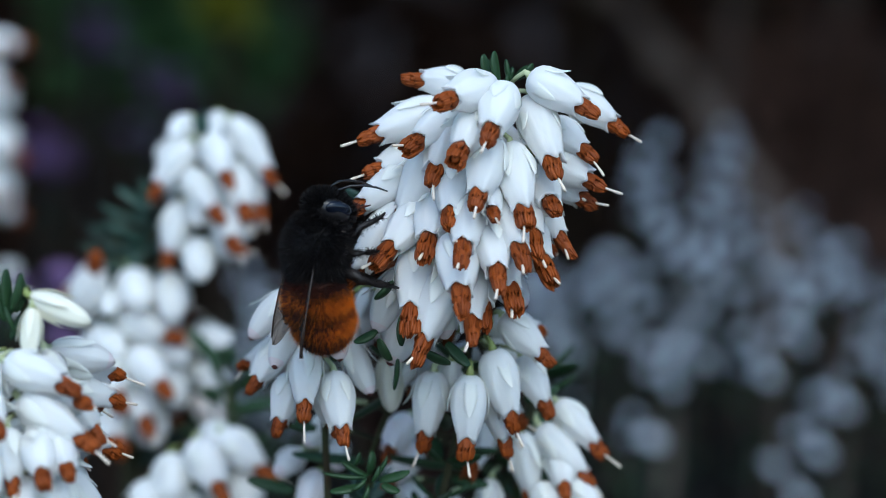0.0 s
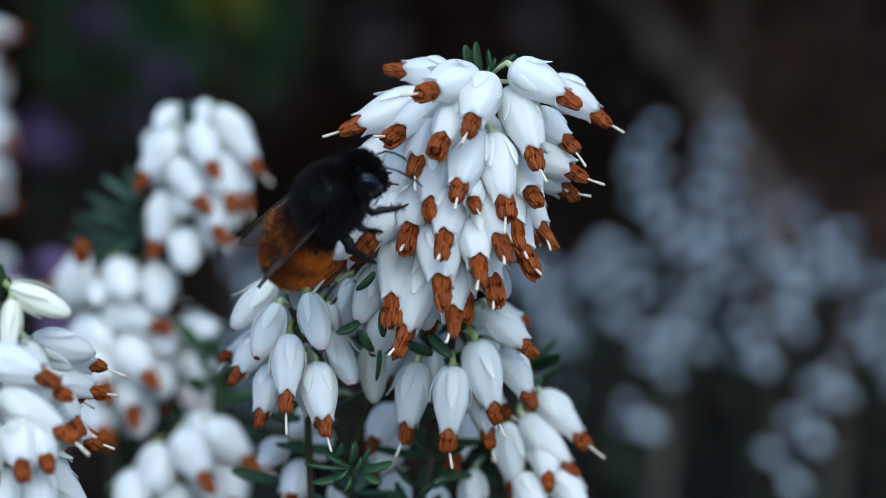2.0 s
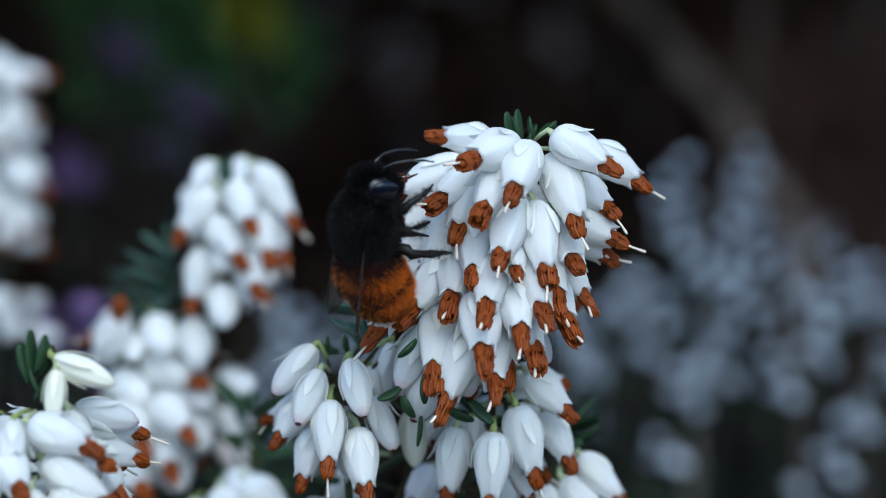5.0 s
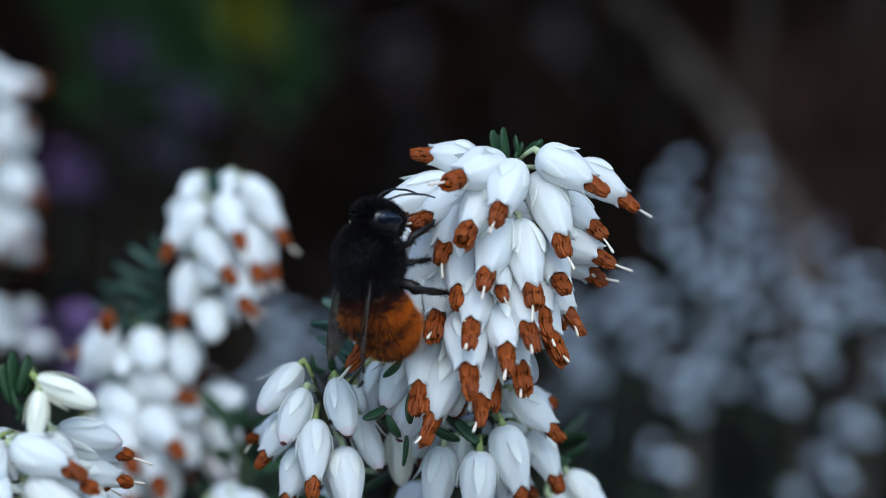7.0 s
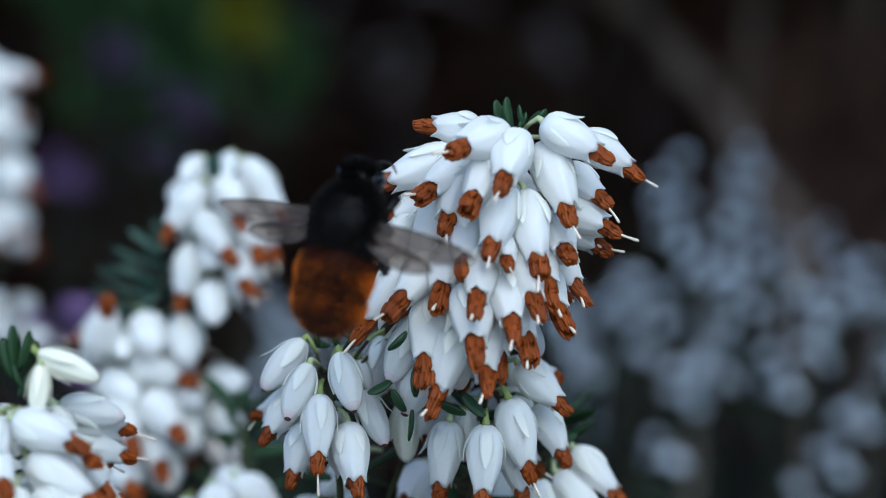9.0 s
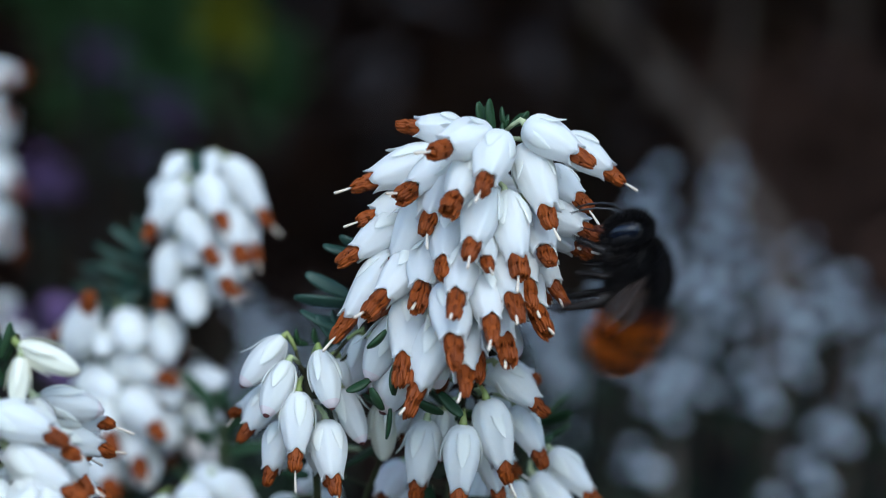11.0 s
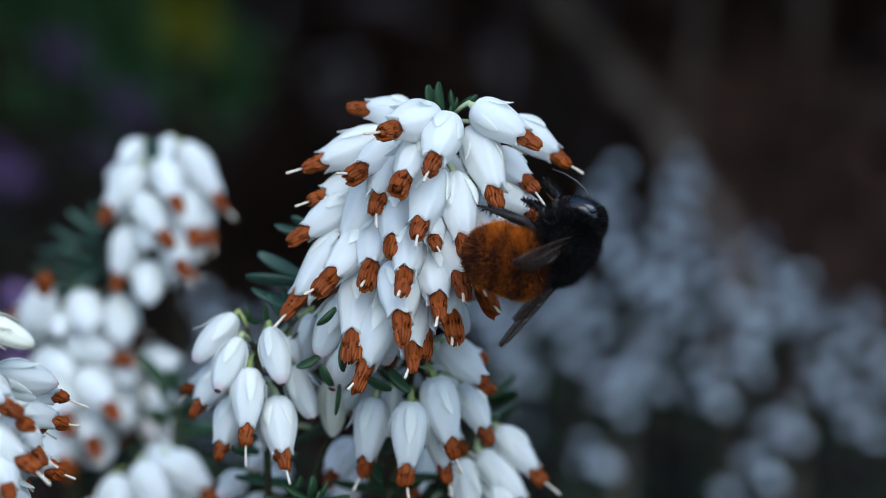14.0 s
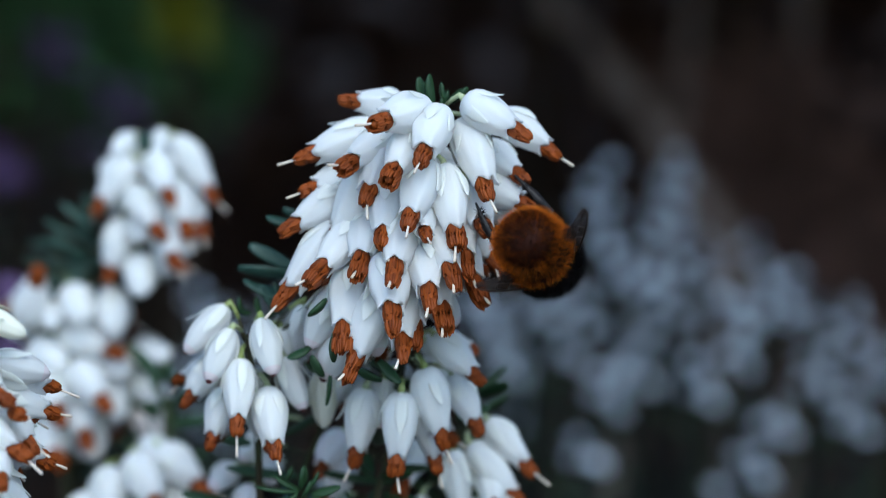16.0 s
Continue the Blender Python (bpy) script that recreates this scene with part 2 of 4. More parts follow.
def anther_mesh(seed):
    """One anther: three slender lobes side by side on a short filament, bowed outward, its foot at the origin."""
    rnd = random.Random(seed)
    out = [tube([(-0.1, 0, -1.2), (0, 0, 0.1)], 0.06, 5)]
    bow = rnd.uniform(0.08, 0.14)
    for side in (-1, 0, 1):
        far, wide = rnd.uniform(0.94, 1.05), rnd.uniform(0.95, 1.1)
        path, radii = [], []
        for u, r in ((0, 0.11), (0.15, 0.14), (0.4, 0.15), (0.65, 0.15), (0.82, 0.135), (0.94, 0.095), (1.0, 0.03)):
            path.append((bow * math.sin(math.pi * (0.1 + 0.85 * u)) - bow * 0.3, side * (0.16 + 0.02 * u), (1.8 - 0.10 * abs(side)) * far * u))
            radii.append(r * wide)
        out.append(tube(path, radii, 6))
    return mesh_of("anther", *joined(out), ANTHER)


def column_mesh():
    """The packed bodies of the stamens within the ring of anthers."""
    return mesh_of("stamen_column", *rings([(0, 0.40), (0.4, 0.47), (0.9, 0.47), (1.3, 0.36), (1.55, 0.20), (1.65, 0.05)], 10, lambda i, a: (0, 1 + 0.08 * math.cos(5 * a))), ANTHER)


def add_anthers(ob, wide, rnd, own, ripe=1.0):
    """Eight anthers in a ring in the mouth of a bell: closed to a pod, loosened, or fallen outward."""
    part("stamen_column", COLUMN, ob, Matrix.Translation((0, 0, (LENGTH - 0.3) * MM)) @ Matrix.Diagonal((1, 1, own * ripe, 1)))
    fan = rnd.choice((-9, -8, -7, -6, -5, 0))
    for k in range(8):
        lean = fan + rnd.uniform(-3, 3) + wide * rnd.uniform(0, 13)
        size = rnd.uniform(0.88, 1.06) * own * ripe
        part("anther", rnd.choice(ANTHERS), ob, pose(0, 0, 0, 0, 0, 45 * k + rnd.uniform(-12, 12)) @ pose(0.42 * MM, 0, (LENGTH - 0.3) * MM, 0, lean, rnd.uniform(-8, 8)) @ Matrix.Diagonal((1, 1, size, 1)))


def style_mesh(seed):
    rnd = random.Random(seed)
    bx, by, n = rnd.uniform(-0.6, 0.6), rnd.uniform(-0.6, 0.6), rnd.uniform(2.1, 3.2)
    pts = [(bx * u * u, by * u * u, LENGTH - 0.6 + (n + 0.6) * u) for u in (0, 0.35, 0.7, 0.93, 1.0)]
    return mesh_of("style", *tube(pts, [0.09, 0.09, 0.085, 0.11, 0.095], 8), STYLE)


def leaf_mesh(length=3.6, width=0.95, mat=None):
    v, f, n = [], [], 9
    for i in range(n + 1):
        u = i / n
        r = 0.5 * (math.sin(math.pi * (0.06 + 0.90 * u)) ** 0.5)
        for k in range(8):
            a = 2 * math.pi * k / 8
            x, y = r * width * math.cos(a), r * 0.52 * math.sin(a)
            groove = 0.10 * math.exp(-(x / 0.12) ** 2) if y > 0 else -0.05 * math.exp(-(x / 0.12) ** 2)
            v.append((x, y - groove + 0.5 * (u - 0.5) ** 2, u * length))
    for i in range(n):
        for k in range(8):
            a, b = i * 8 + k, i * 8 + (k + 1) % 8
            f.append((a, b, b + 8, a + 8))
    f += [tuple(range(7, -1, -1)), tuple(range(n * 8, n * 8 + 8))]
    return mesh_of("leaf", v, f, mat or LEAF)


COROLLA = [corolla_mesh("floret", PETAL, s) for s in range(5)]
BUDS = [corolla_mesh("floret", BUD, 20 + s, True) for s in range(3)]
CREAMS = [corolla_mesh("floret", CREAM, 30, True)]
PINKS = [corolla_mesh("floret", PINKISH, 40 + s) for s in range(2)]
SEPALS = [sepal_mesh(SEPAL, 2.7, 1.25, 0.0), sepal_mesh(SEPAL, 3.0, 1.0, 0.02), sepal_mesh(SEPAL, 2.8, 1.1, 0.06), sepal_mesh(SEPAL, 2.8, 0.85, 0.75)]
WHITES = [corolla_mesh("floret", PETAL, 70 + k, True) for k in range(2)]
CREAM_SEPAL = sepal_mesh(CREAM, 3.0, 1.1, 0.15)
ANTHERS = [anther_mesh(s) for s in range(4)]
COLUMN = column_mesh()
STYLES = [style_mesh(s) for s in range(5)]
PALE = material("pale stalk", (0.40, 0.46, 0.22), 0.5, size=700, second=(0.52, 0.56, 0.36), sheer=0.2)
BUD_TIP = mesh_of("tip", *rings([(LENGTH * 0.95, 0.40), (LENGTH * 1.0, 0.34), (LENGTH * 1.02, 0.12)], 12), TIP)
pick = random.Random(7)


LEAF_SIZES = {n: leaf_mesh(n, 0.70 + 0.13 * n) for n in (1.5, 2, 2.5, 3, 3.5, 4, 5, 6)}
BLUE_SIZES = {n: leaf_mesh(n, 0.74 + 0.14 * n, BLUE_LEAF) for n in LEAF_SIZES}


STEMS = {}


def stalk(owner, base, axis, mat):
    """The short curved pedicel from the nearest place on the stem to the base of a bell, in millimetres."""
    b = Vector(base)
    pts = STEMS[owner]
    best = None
    for p, q in zip(pts, pts[1:]):
        d = q - p
        u = max(0.0, min(1.0, (b + Vector((0, 0, 0.8)) - p).dot(d) / d.length_squared))
        c = p + d * u
        if best is None or (c - b).length < (best - b).length:
            best = c
    a = Vector(axis).normalized()
    mid = b - a * 0.45 + Vector((0, 0, 0.1))
    o = Vector(owner.location) / MM
    far = (best - mid).length
    near = mid.lerp(best, min(1, 1.6 / max(far, 0.01)))  # beyond a short stalk the branchlet is thin and dark
    part("pedicel", mesh_of("pedicel", *tube([near + Vector((0, 0, 0.05)) - o, near.lerp(mid, 0.5) + Vector((0, 0, 0.1)) - o, mid - o, b + a * 0.12 - o], [0.16, 0.18, 0.23, 0.40], 7), mat), owner)
    if far > 1.7:
        part("branchlet", mesh_of("branchlet", *tube([best - o, best.lerp(near, 0.5) - Vector((0, 0, 0.15 * far)) - o, near + Vector((0, 0, 0.05)) - o], [0.16, 0.14, 0.15], 6), STEM), owner)


def sprig(name, base, stem_points, radii, label, group="", category="heather", bark=None):
    """A shoot: an Empty where it stands on the ground and a stem through the given points."""
    e = tagged(new(name), label, category, group)
    e.location = [c * MM for c in base]
    bx, by, bz = base
    STEMS[e] = [Vector(p) for p in stem_points]
    stem = part("stem", mesh_of("stem", *tube([(x - bx, y - by, z - bz) for x, y, z in stem_points], radii, 9), bark or STEM), e)
    return e


def floret(owner, base, mouth, kind="open", fat=1.0):
    """One flower bell from its base to its mouth, with sepals, anthers and style."""
    b, m = Vector(base) * MM - owner.location, Vector(mouth) * MM - owner.location
    axis = m - b
    s = axis.length / (LENGTH * MM)
    w = fat * (0.55 + 0.45 * min(s, 1.1))
    if s < 0.9:
        w = fat * max(w, 0.85)
    if owner is spike:
        w *= 1.1
    elif owner in (side_spike, tall_clump, short_clump):
        w *= 1.12
    elif kind == "bud":
        w *= 0.9
    q = axis.to_track_quat("Z", "Y").to_matrix().to_4x4() @ pose(0, 0, 0, 0, 0, pick.uniform(0, 360))
    soft = owner in (side_spike, tall_clump, short_clump)
    me = pick.choice({"bud": WHITES if soft else BUDS, "cream": CREAMS, "pinkish": PINKS}.get(kind, COROLLA))
    ob = part("floret", me, owner, Matrix.Translation(b) @ q @ Matrix.Diagonal((w, w, s, 1)))
    if kind == "cream":
        ob["label"] = "cream-green unopened bell"
    for k in range(4):
        shape = CREAM_SEPAL if kind == "cream" else SEPALS[3] if owner is spike and base[2] > 309 and pick.random() < 0.35 else pick.choice(SEPALS)
        part("sepal", shape, ob, pose(0, 0, 0, 0, 0, 45 + 90 * k + pick.uniform(-12, 12)))
    stalk(owner, base, axis, pick.choice((PALE, PALE, STALK)))
    if kind in ("open", "wide", "small", "pinkish"):
        add_anthers(ob, 1.0 if kind == "wide" else 0.15, pick, w / s, 1.38 if owner is spike and mouth[2] < 302.5 else 1.0)
        if pick.random() < 0.7:
            part("style", pick.choice(STYLES), ob, Matrix.Translation((0, 0, LENGTH * MM * (1 - w / s))) @ pose(0, 0, 0, 0, 0, pick.uniform(0, 360)) @ Matrix.Diagonal((1, 1, w / s, 1)), "cream-white style")
    elif kind == "bud" and not soft and pick.random() < 0.7:
        part("tip", BUD_TIP, ob, Matrix.Diagonal((0.8, 0.8, 1, 1)), "dark anther tips just showing")
    return ob


def leaf(owner, base, tip):
    b, t = Vector(base) * MM - owner.location, Vector(tip) * MM - owner.location
    d = t - b
    n = min(LEAF_SIZES, key=lambda k: abs(k - d.length / MM))
    q = d.to_track_quat("Z", "Y").to_matrix().to_4x4() @ pose(0, 0, 0, 0, 0, pick.uniform(-60, 60))
    glaucous = owner in (spike, side_spike, tall_clump) and base[2] < 304 and base[1] > 5
    return part("leaf", (BLUE_SIZES if glaucous else LEAF_SIZES)[n], owner, Matrix.Translation(b) @ q)


def whorls(owner, a, b, step, size=4, lean=0.9, seed=1, count=4):
    """Needle leaves in whorls round the stem between two points."""
    rnd = random.Random(seed)
    a, b = Vector(a), Vector(b)
    n = int((b - a).length / step)
    d = (b - a).normalized()
    side = d.orthogonal().normalized()
    for i in range(n):
        p = a.lerp(b, (i + rnd.random() * 0.5) / max(n, 1))
        for k in range(count):
            r = Matrix.Rotation(2 * math.pi * (k + 0.5 * (i % 2)) / count + rnd.uniform(-0.3, 0.3), 3, d) @ side
            leaf(owner, p + r * 0.5, p + (r * lean + d * rnd.uniform(0.2, 0.7)).normalized() * size * rnd.uniform(0.7, 1.1))


# ---- ground ----
def ground():
    n, v, f = 40, [], []
    xs = [math.copysign(abs(i / n) ** 2.2 * 40, i) for i in range(-n, n + 1)]
    for y in xs:
        for x in xs:
            h = noise.noise((x * 3, y * 3, 0)) * 0.015 + noise.noise((x * 13, y * 13, 4)) * 0.006
            v.append((x * 1000, (y + 0.4) * 1000, (h - 0.012) * 1000 * (1 if abs(x) + abs(y) < 20 else 0)))
    w = 2 * n + 1
    for j in range(w - 1):
        for i in range(w - 1):
            f.append((j * w + i, j * w + i + 1, (j + 1) * w + i + 1, (j + 1) * w + i))
    tagged(new("ground", mesh_of("ground", v, f, SOIL)), "dark bare garden soil under the heather", "ground", kind="structure")


ground()

# ---- the flowering spike that the bee visits ----
spike = sprig("heather_spike", (-14, 14, 0), [(-14, 14, -8), (-12, 14, 120), (-9, 13, 240), (-6, 10, 281), (-3, 6.8, 289), (0.6, 2.0, 296), (3, 0.8, 304), (4.3, 0.8, 312)],
              [1.2, 0.8, 0.26, 0.22, 0.28, 0.36, 0.40, 0.35], "dense upright spike of white heather bells with rust-brown anthers", "heather in flower")
cluster_low = sprig("heather_sprig", (-15, 10, 0), [(-15, 10, -8), (-13, 9, 150), (-9, 6, 270), (-9.5, 5, 285), (-10.3, 3.8, 293.5)], [1.2, 0.8, 0.35, 0.3, 0.3],
                    "short side sprig of white bells, some still closed", "heather in flower")
cluster_centre = sprig("heather_sprig", (-8, 12, 0), [(-8, 12, -8), (-6, 11, 150), (-2, 8, 270), (1.2, 6.5, 284), (2.4, 5.6, 293)], [1.2, 0.8, 0.35, 0.3, 0.3],
                       "low sprig of hanging white bells with yellow-green stalks", "heather in flower")
sprig_behind = sprig("heather_sprig", (6, 26, 0), [(6, 26, -8), (6, 24, 150), (5, 21, 262), (7, 19, 280), (8.5, 18, 288)], [1.2, 0.8, 0.35, 0.3, 0.3],
                     "soft-focus white heather sprig with fading bells and green needles", "heather in flower")
side_spike = sprig("heather_spike", (-36, 52, 0), [(-36, 52, -8), (-34, 51, 160), (-31, 50, 270), (-29, 50, 290), (-24, 50, 298), (-22.5, 49.5, 303)], [1.2, 1.0, 0.7, 0.55, 0.5, 0.4],
                   "rounded spike of white heather bells on a green stem", "heather in flower")
tall_clump = sprig("heather_sprig", (-34, 60, 0), [(-34, 60, -8), (-33, 58, 150), (-31, 56, 260), (-30, 54, 284), (-32, 52, 292)], [1.5, 1.3, 0.9, 0.7, 0.4],
                   "loose sprig of white bells, one turned upward", "heather in flower")
short_clump = sprig("heather_sprig", (-22, 46, 0), [(-22, 46, -8), (-22, 44, 150), (-21, 42, 262), (-20, 41, 280)], [1.4, 1.2, 0.8, 0.4],
                    "small low sprig of white heather bells", "heather in flower")
near_clump = sprig("heather_spike", (-34, -8, 0), [(-34, -8, -8), (-33, -9, 150), (-30, -11, 270), (-30, -12.5, 286), (-30, -12.5, 297), (-30.3, -12.5, 299.5)], [1.5, 1.3, 1.0, 0.8, 0.7, 0.4],
                   "white heather spike with dark green needle tip", "heather in flower")
floret(spike, (2.14, 4.28, 312.19), (-1.71, 3.60, 312.65), 'open')
floret(spike, (3.56, -1.67, 312.94), (0.55, -5.51, 312.24), 'open')
floret(spike, (4.70, -2.46, 312.75), (3.52, -6.49, 310.04), 'open')
floret(spike, (6.62, -0.65, 313.47), (10.43, -2.20, 311.37), 'open')
floret(spike, (9.64, 4.10, 311.86), (13.14, 3.10, 309.36), 'open')
floret(spike, (6.65, 0.51, 311.71), (8.16, -3.01, 307.26), 'open')
floret(spike, (-0.05, 3.04, 310.72), (-5.06, 1.67, 308.75), 'open')
floret(spike, (1.38, 2.59, 310.38), (-2.01, -1.91, 308.57), 'wide')
floret(spike, (2.95, -1.27, 310.90), (1.26, -5.99, 308.53), 'wide')
floret(spike, (0.86, 1.97, 310.07), (-0.60, -2.56, 306.50), 'open')
floret(spike, (8.30, 2.48, 309.46), (10.76, 0.26, 307.67), 'open')
floret(spike, (7.91, 1.97, 306.98), (11.21, 0.15, 305.32), 'open')
floret(spike, (7.31, 3.82, 306.55), (9.63, 2.44, 304.53), 'open')
floret(spike, (7.57, 3.17, 305.75), (10.71, 1.80, 303.74), 'open')
floret(spike, (-2.18, 2.91, 306.89), (-4.89, 1.49, 306.04), 'open')
floret(spike, (-2.48, 2.25, 306.02), (-6.28, 0.52, 303.41), 'open')
floret(spike, (3.82, -2.01, 308.72), (2.65, -6.58, 305.23), 'open')
floret(spike, (5.14, -1.49, 308.29), (6.02, -5.21, 303.90), 'open')
floret(spike, (-0.27, 0.77, 308.27), (-3.04, -0.15, 303.08), 'open')
floret(spike, (0.99, -0.07, 306.44), (0.60, -4.90, 303.46), 'wide')
floret(spike, (3.03, -1.57, 305.63), (3.75, -6.18, 303.88), 'small', 0.80)
floret(spike, (7.00, 1.75, 305.52), (8.19, -2.82, 303.99), 'open')
floret(spike, (7.12, 1.80, 303.50), (8.98, 0.08, 300.96), 'open')
floret(spike, (-1.36, 0.98, 303.31), (-4.11, -3.40, 300.61), 'open')
floret(spike, (-2.94, 1.36, 303.28), (-6.61, -0.76, 298.50), 'open')
floret(spike, (-0.36, 0.88, 304.04), (-1.15, -3.89, 301.35), 'wide')
floret(spike, (1.99, -2.33, 304.13), (1.47, -7.12, 301.40), 'open')
floret(spike, (4.28, -1.55, 304.41), (5.67, -6.13, 301.13), 'open')
floret(spike, (5.96, 1.06, 304.89), (6.85, -3.68, 301.57), 'open')
floret(spike, (5.82, 2.17, 302.72), (7.64, -2.22, 299.35), 'open')
floret(spike, (3.49, -2.42, 302.56), (4.04, -7.25, 299.54), 'open')
floret(spike, (3.82, -1.13, 301.57), (5.02, -5.42, 297.90), 'open')
floret(spike, (-1.81, -0.19, 300.05), (-2.31, -4.38, 296.08), 'wide', 1.05)
floret(spike, (0.96, -3.24, 301.44), (1.30, -7.97, 298.18), 'open', 1.08)
floret(spike, (0.40, -2.84, 298.75), (-1.36, -5.67, 294.08), 'open')
floret(spike, (1.94, -2.06, 298.83), (2.16, -6.80, 295.58), 'open')
floret(spike, (2.83, -0.13, 299.55), (3.03, -4.97, 296.38), 'open')
floret(spike, (-2.96, 0.78, 298.32), (-5.24, -0.81, 293.62), 'bud')
floret(spike, (-2.04, 0.71, 295.79), (-4.12, -0.76, 291.06), 'bud')
floret(spike, (-0.55, -1.90, 297.74), (0.26, -3.40, 293.64), 'bud')
floret(spike, (-3.85, 2.20, 295.16), (-3.18, 0.94, 290.91), 'bud')
floret(spike, (3.67, 1.12, 298.79), (6.40, 0.13, 295.35), 'bud')
floret(cluster_low, (-12.00, 3.68, 295.98), (-15.12, 2.00, 292.50), 'bud')
floret(cluster_low, (-11.45, 1.26, 294.54), (-13.04, -1.42, 290.94), 'bud')
floret(cluster_low, (-9.04, 0.68, 295.59), (-7.91, -1.85, 291.65), 'bud')
floret(cluster_low, (-10.61, 0.27, 292.39), (-10.72, -2.09, 288.23), 'open')
floret(cluster_low, (-7.44, 3.13, 292.04), (-5.69, 1.39, 288.11), 'bud')
floret(cluster_low, (-8.55, 0.76, 290.03), (-7.83, -1.94, 286.17), 'open')
floret(cluster_low, (-12.63, 3.90, 291.76), (-14.64, 2.36, 289.08), 'open')
floret(cluster_low, (-11.82, 2.00, 289.67), (-12.74, 0.13, 286.31), 'open')
floret(cluster_low, (-9.39, 2.41, 288.73), (-8.63, 1.28, 285.90), 'open')
floret(cluster_low, (-7.75, 5.51, 293.99), (-7.00, 4.46, 290.36), 'bud')
floret(cluster_low, (-5.90, 6.06, 295.75), (-6.57, 4.89, 291.40), 'bud')
floret(cluster_low, (-4.32, 6.06, 295.75), (-5.23, 4.93, 291.63), 'bud')
floret(cluster_centre, (-0.71, 2.52, 289.73), (-1.42, 1.68, 284.95), 'open', 1.08)
floret(cluster_centre, (2.11, -0.12, 290.06), (1.80, -1.01, 285.09), 'open', 1.08)
floret(cluster_centre, (3.89, 1.06, 291.79), (5.21, 0.19, 286.92), 'open', 1.08)
floret(cluster_centre, (4.73, 3.49, 293.99), (7.68, 1.99, 291.31), 'open')
floret(cluster_centre, (6.23, 5.20, 290.33), (8.00, 3.79, 286.96), 'open')
floret(cluster_centre, (3.93, 2.94, 288.63), (4.86, 1.57, 284.38), 'open')
floret(cluster_centre, (-4.25, 5.84, 290.51), (-4.15, 4.62, 285.93), 'cream', 0.90)
floret(cluster_centre, (0.72, 4.08, 290.21), (0.27, 3.18, 286.28), 'bud')
floret(cluster_centre, (-2.21, 5.73, 289.84), (-3.79, 5.14, 287.66), 'bud', 0.70)
floret(sprig_behind, (9.38, 11.49, 285.12), (12.37, 10.11, 281.92), 'open')
floret(sprig_behind, (7.98, 11.14, 283.14), (11.43, 9.49, 279.59), 'open')
floret(sprig_behind, (6.44, 11.06, 282.68), (7.19, 10.22, 277.95), 'open')
floret(sprig_behind, (9.42, 11.82, 281.29), (9.89, 8.15, 278.81), 'open')
floret(sprig_behind, (3.60, 14.14, 282.88), (2.39, 11.03, 279.81), 'open')
floret(sprig_behind, (7.98, 10.28, 278.32), (9.25, 6.79, 275.95), 'open')
floret(sprig_behind, (10.55, 10.36, 278.78), (12.74, 7.52, 276.22), 'open')
floret(sprig_behind, (-8.27, 15.32, 283.81), (-11.57, 14.36, 280.63), 'bud')
floret(sprig_behind, (-3.05, 16.13, 282.64), (-4.42, 12.34, 280.67), 'pinkish')
floret(sprig_behind, (-9.30, 16.85, 280.98), (-8.69, 13.06, 279.02), 'bud')
floret(sprig_behind, (-2.10, 15.71, 280.29), (-4.43, 12.39, 278.23), 'pinkish')
floret(sprig_behind, (-12.18, 16.60, 279.56), (-13.88, 12.98, 278.56), 'bud')
floret(sprig_behind, (-10.69, 15.29, 277.94), (-11.23, 11.52, 276.04), 'pinkish')
floret(sprig_behind, (-6.84, 14.07, 276.79), (-7.67, 10.30, 274.93), 'bud')
floret(sprig_behind, (-3.04, 14.16, 277.26), (-2.06, 10.48, 274.88), 'open')
floret(sprig_behind, (0.76, 13.02, 276.59), (0.28, 9.71, 273.65), 'open')
floret(sprig_behind, (4.05, 12.30, 278.25), (3.55, 9.69, 274.63), 'bud')
floret(side_spike, (-24.30, 48.23, 304.10), (-25.60, 44.80, 302.70), 'bud', 0.80)
floret(side_spike, (-21.30, 47.78, 304.60), (-21.50, 44.60, 303.10), 'bud', 0.72)
floret(side_spike, (-20.08, 47.60, 304.03), (-16.79, 45.75, 299.37), 'open')
floret(side_spike, (-24.03, 46.46, 302.02), (-26.65, 44.76, 298.17), 'open')
floret(side_spike, (-21.92, 45.11, 302.74), (-20.19, 41.60, 299.50), 'open')
floret(side_spike, (-19.18, 49.10, 299.59), (-17.64, 45.90, 295.93), 'open')
floret(side_spike, (-23.93, 44.98, 299.37), (-21.41, 41.84, 296.27), 'open')
floret(side_spike, (-24.79, 46.09, 296.34), (-25.87, 44.31, 291.86), 'open')
floret(side_spike, (-20.82, 45.40, 296.07), (-19.72, 41.30, 293.36), 'open')
floret(side_spike, (-23.29, 45.47, 292.80), (-22.72, 41.66, 289.64), 'bud')
floret(side_spike, (-20.28, 46.00, 299.76), (-18.63, 42.65, 296.35), 'open')
floret(side_spike, (-19.81, 49.53, 295.68), (-18.99, 45.41, 293.08), 'bud')
floret(side_spike, (-22.74, 46.26, 297.83), (-22.97, 42.43, 294.67), 'bud')
floret(side_spike, (-21.50, 46.59, 292.88), (-19.33, 42.86, 292.44), 'open')
floret(tall_clump, (-34.39, 46.13, 285.71), (-33.01, 43.91, 290.41), 'open', 1.15)
floret(tall_clump, (-31.31, 46.48, 287.68), (-31.62, 42.36, 286.31), 'bud', 0.70)
floret(tall_clump, (-30.06, 46.76, 289.28), (-28.43, 42.45, 286.84), 'bud', 1.15)
floret(tall_clump, (-26.28, 46.76, 289.28), (-25.50, 43.68, 285.11), 'bud', 1.15)
floret(tall_clump, (-31.14, 46.03, 285.18), (-26.33, 44.77, 283.79), 'open', 1.15)
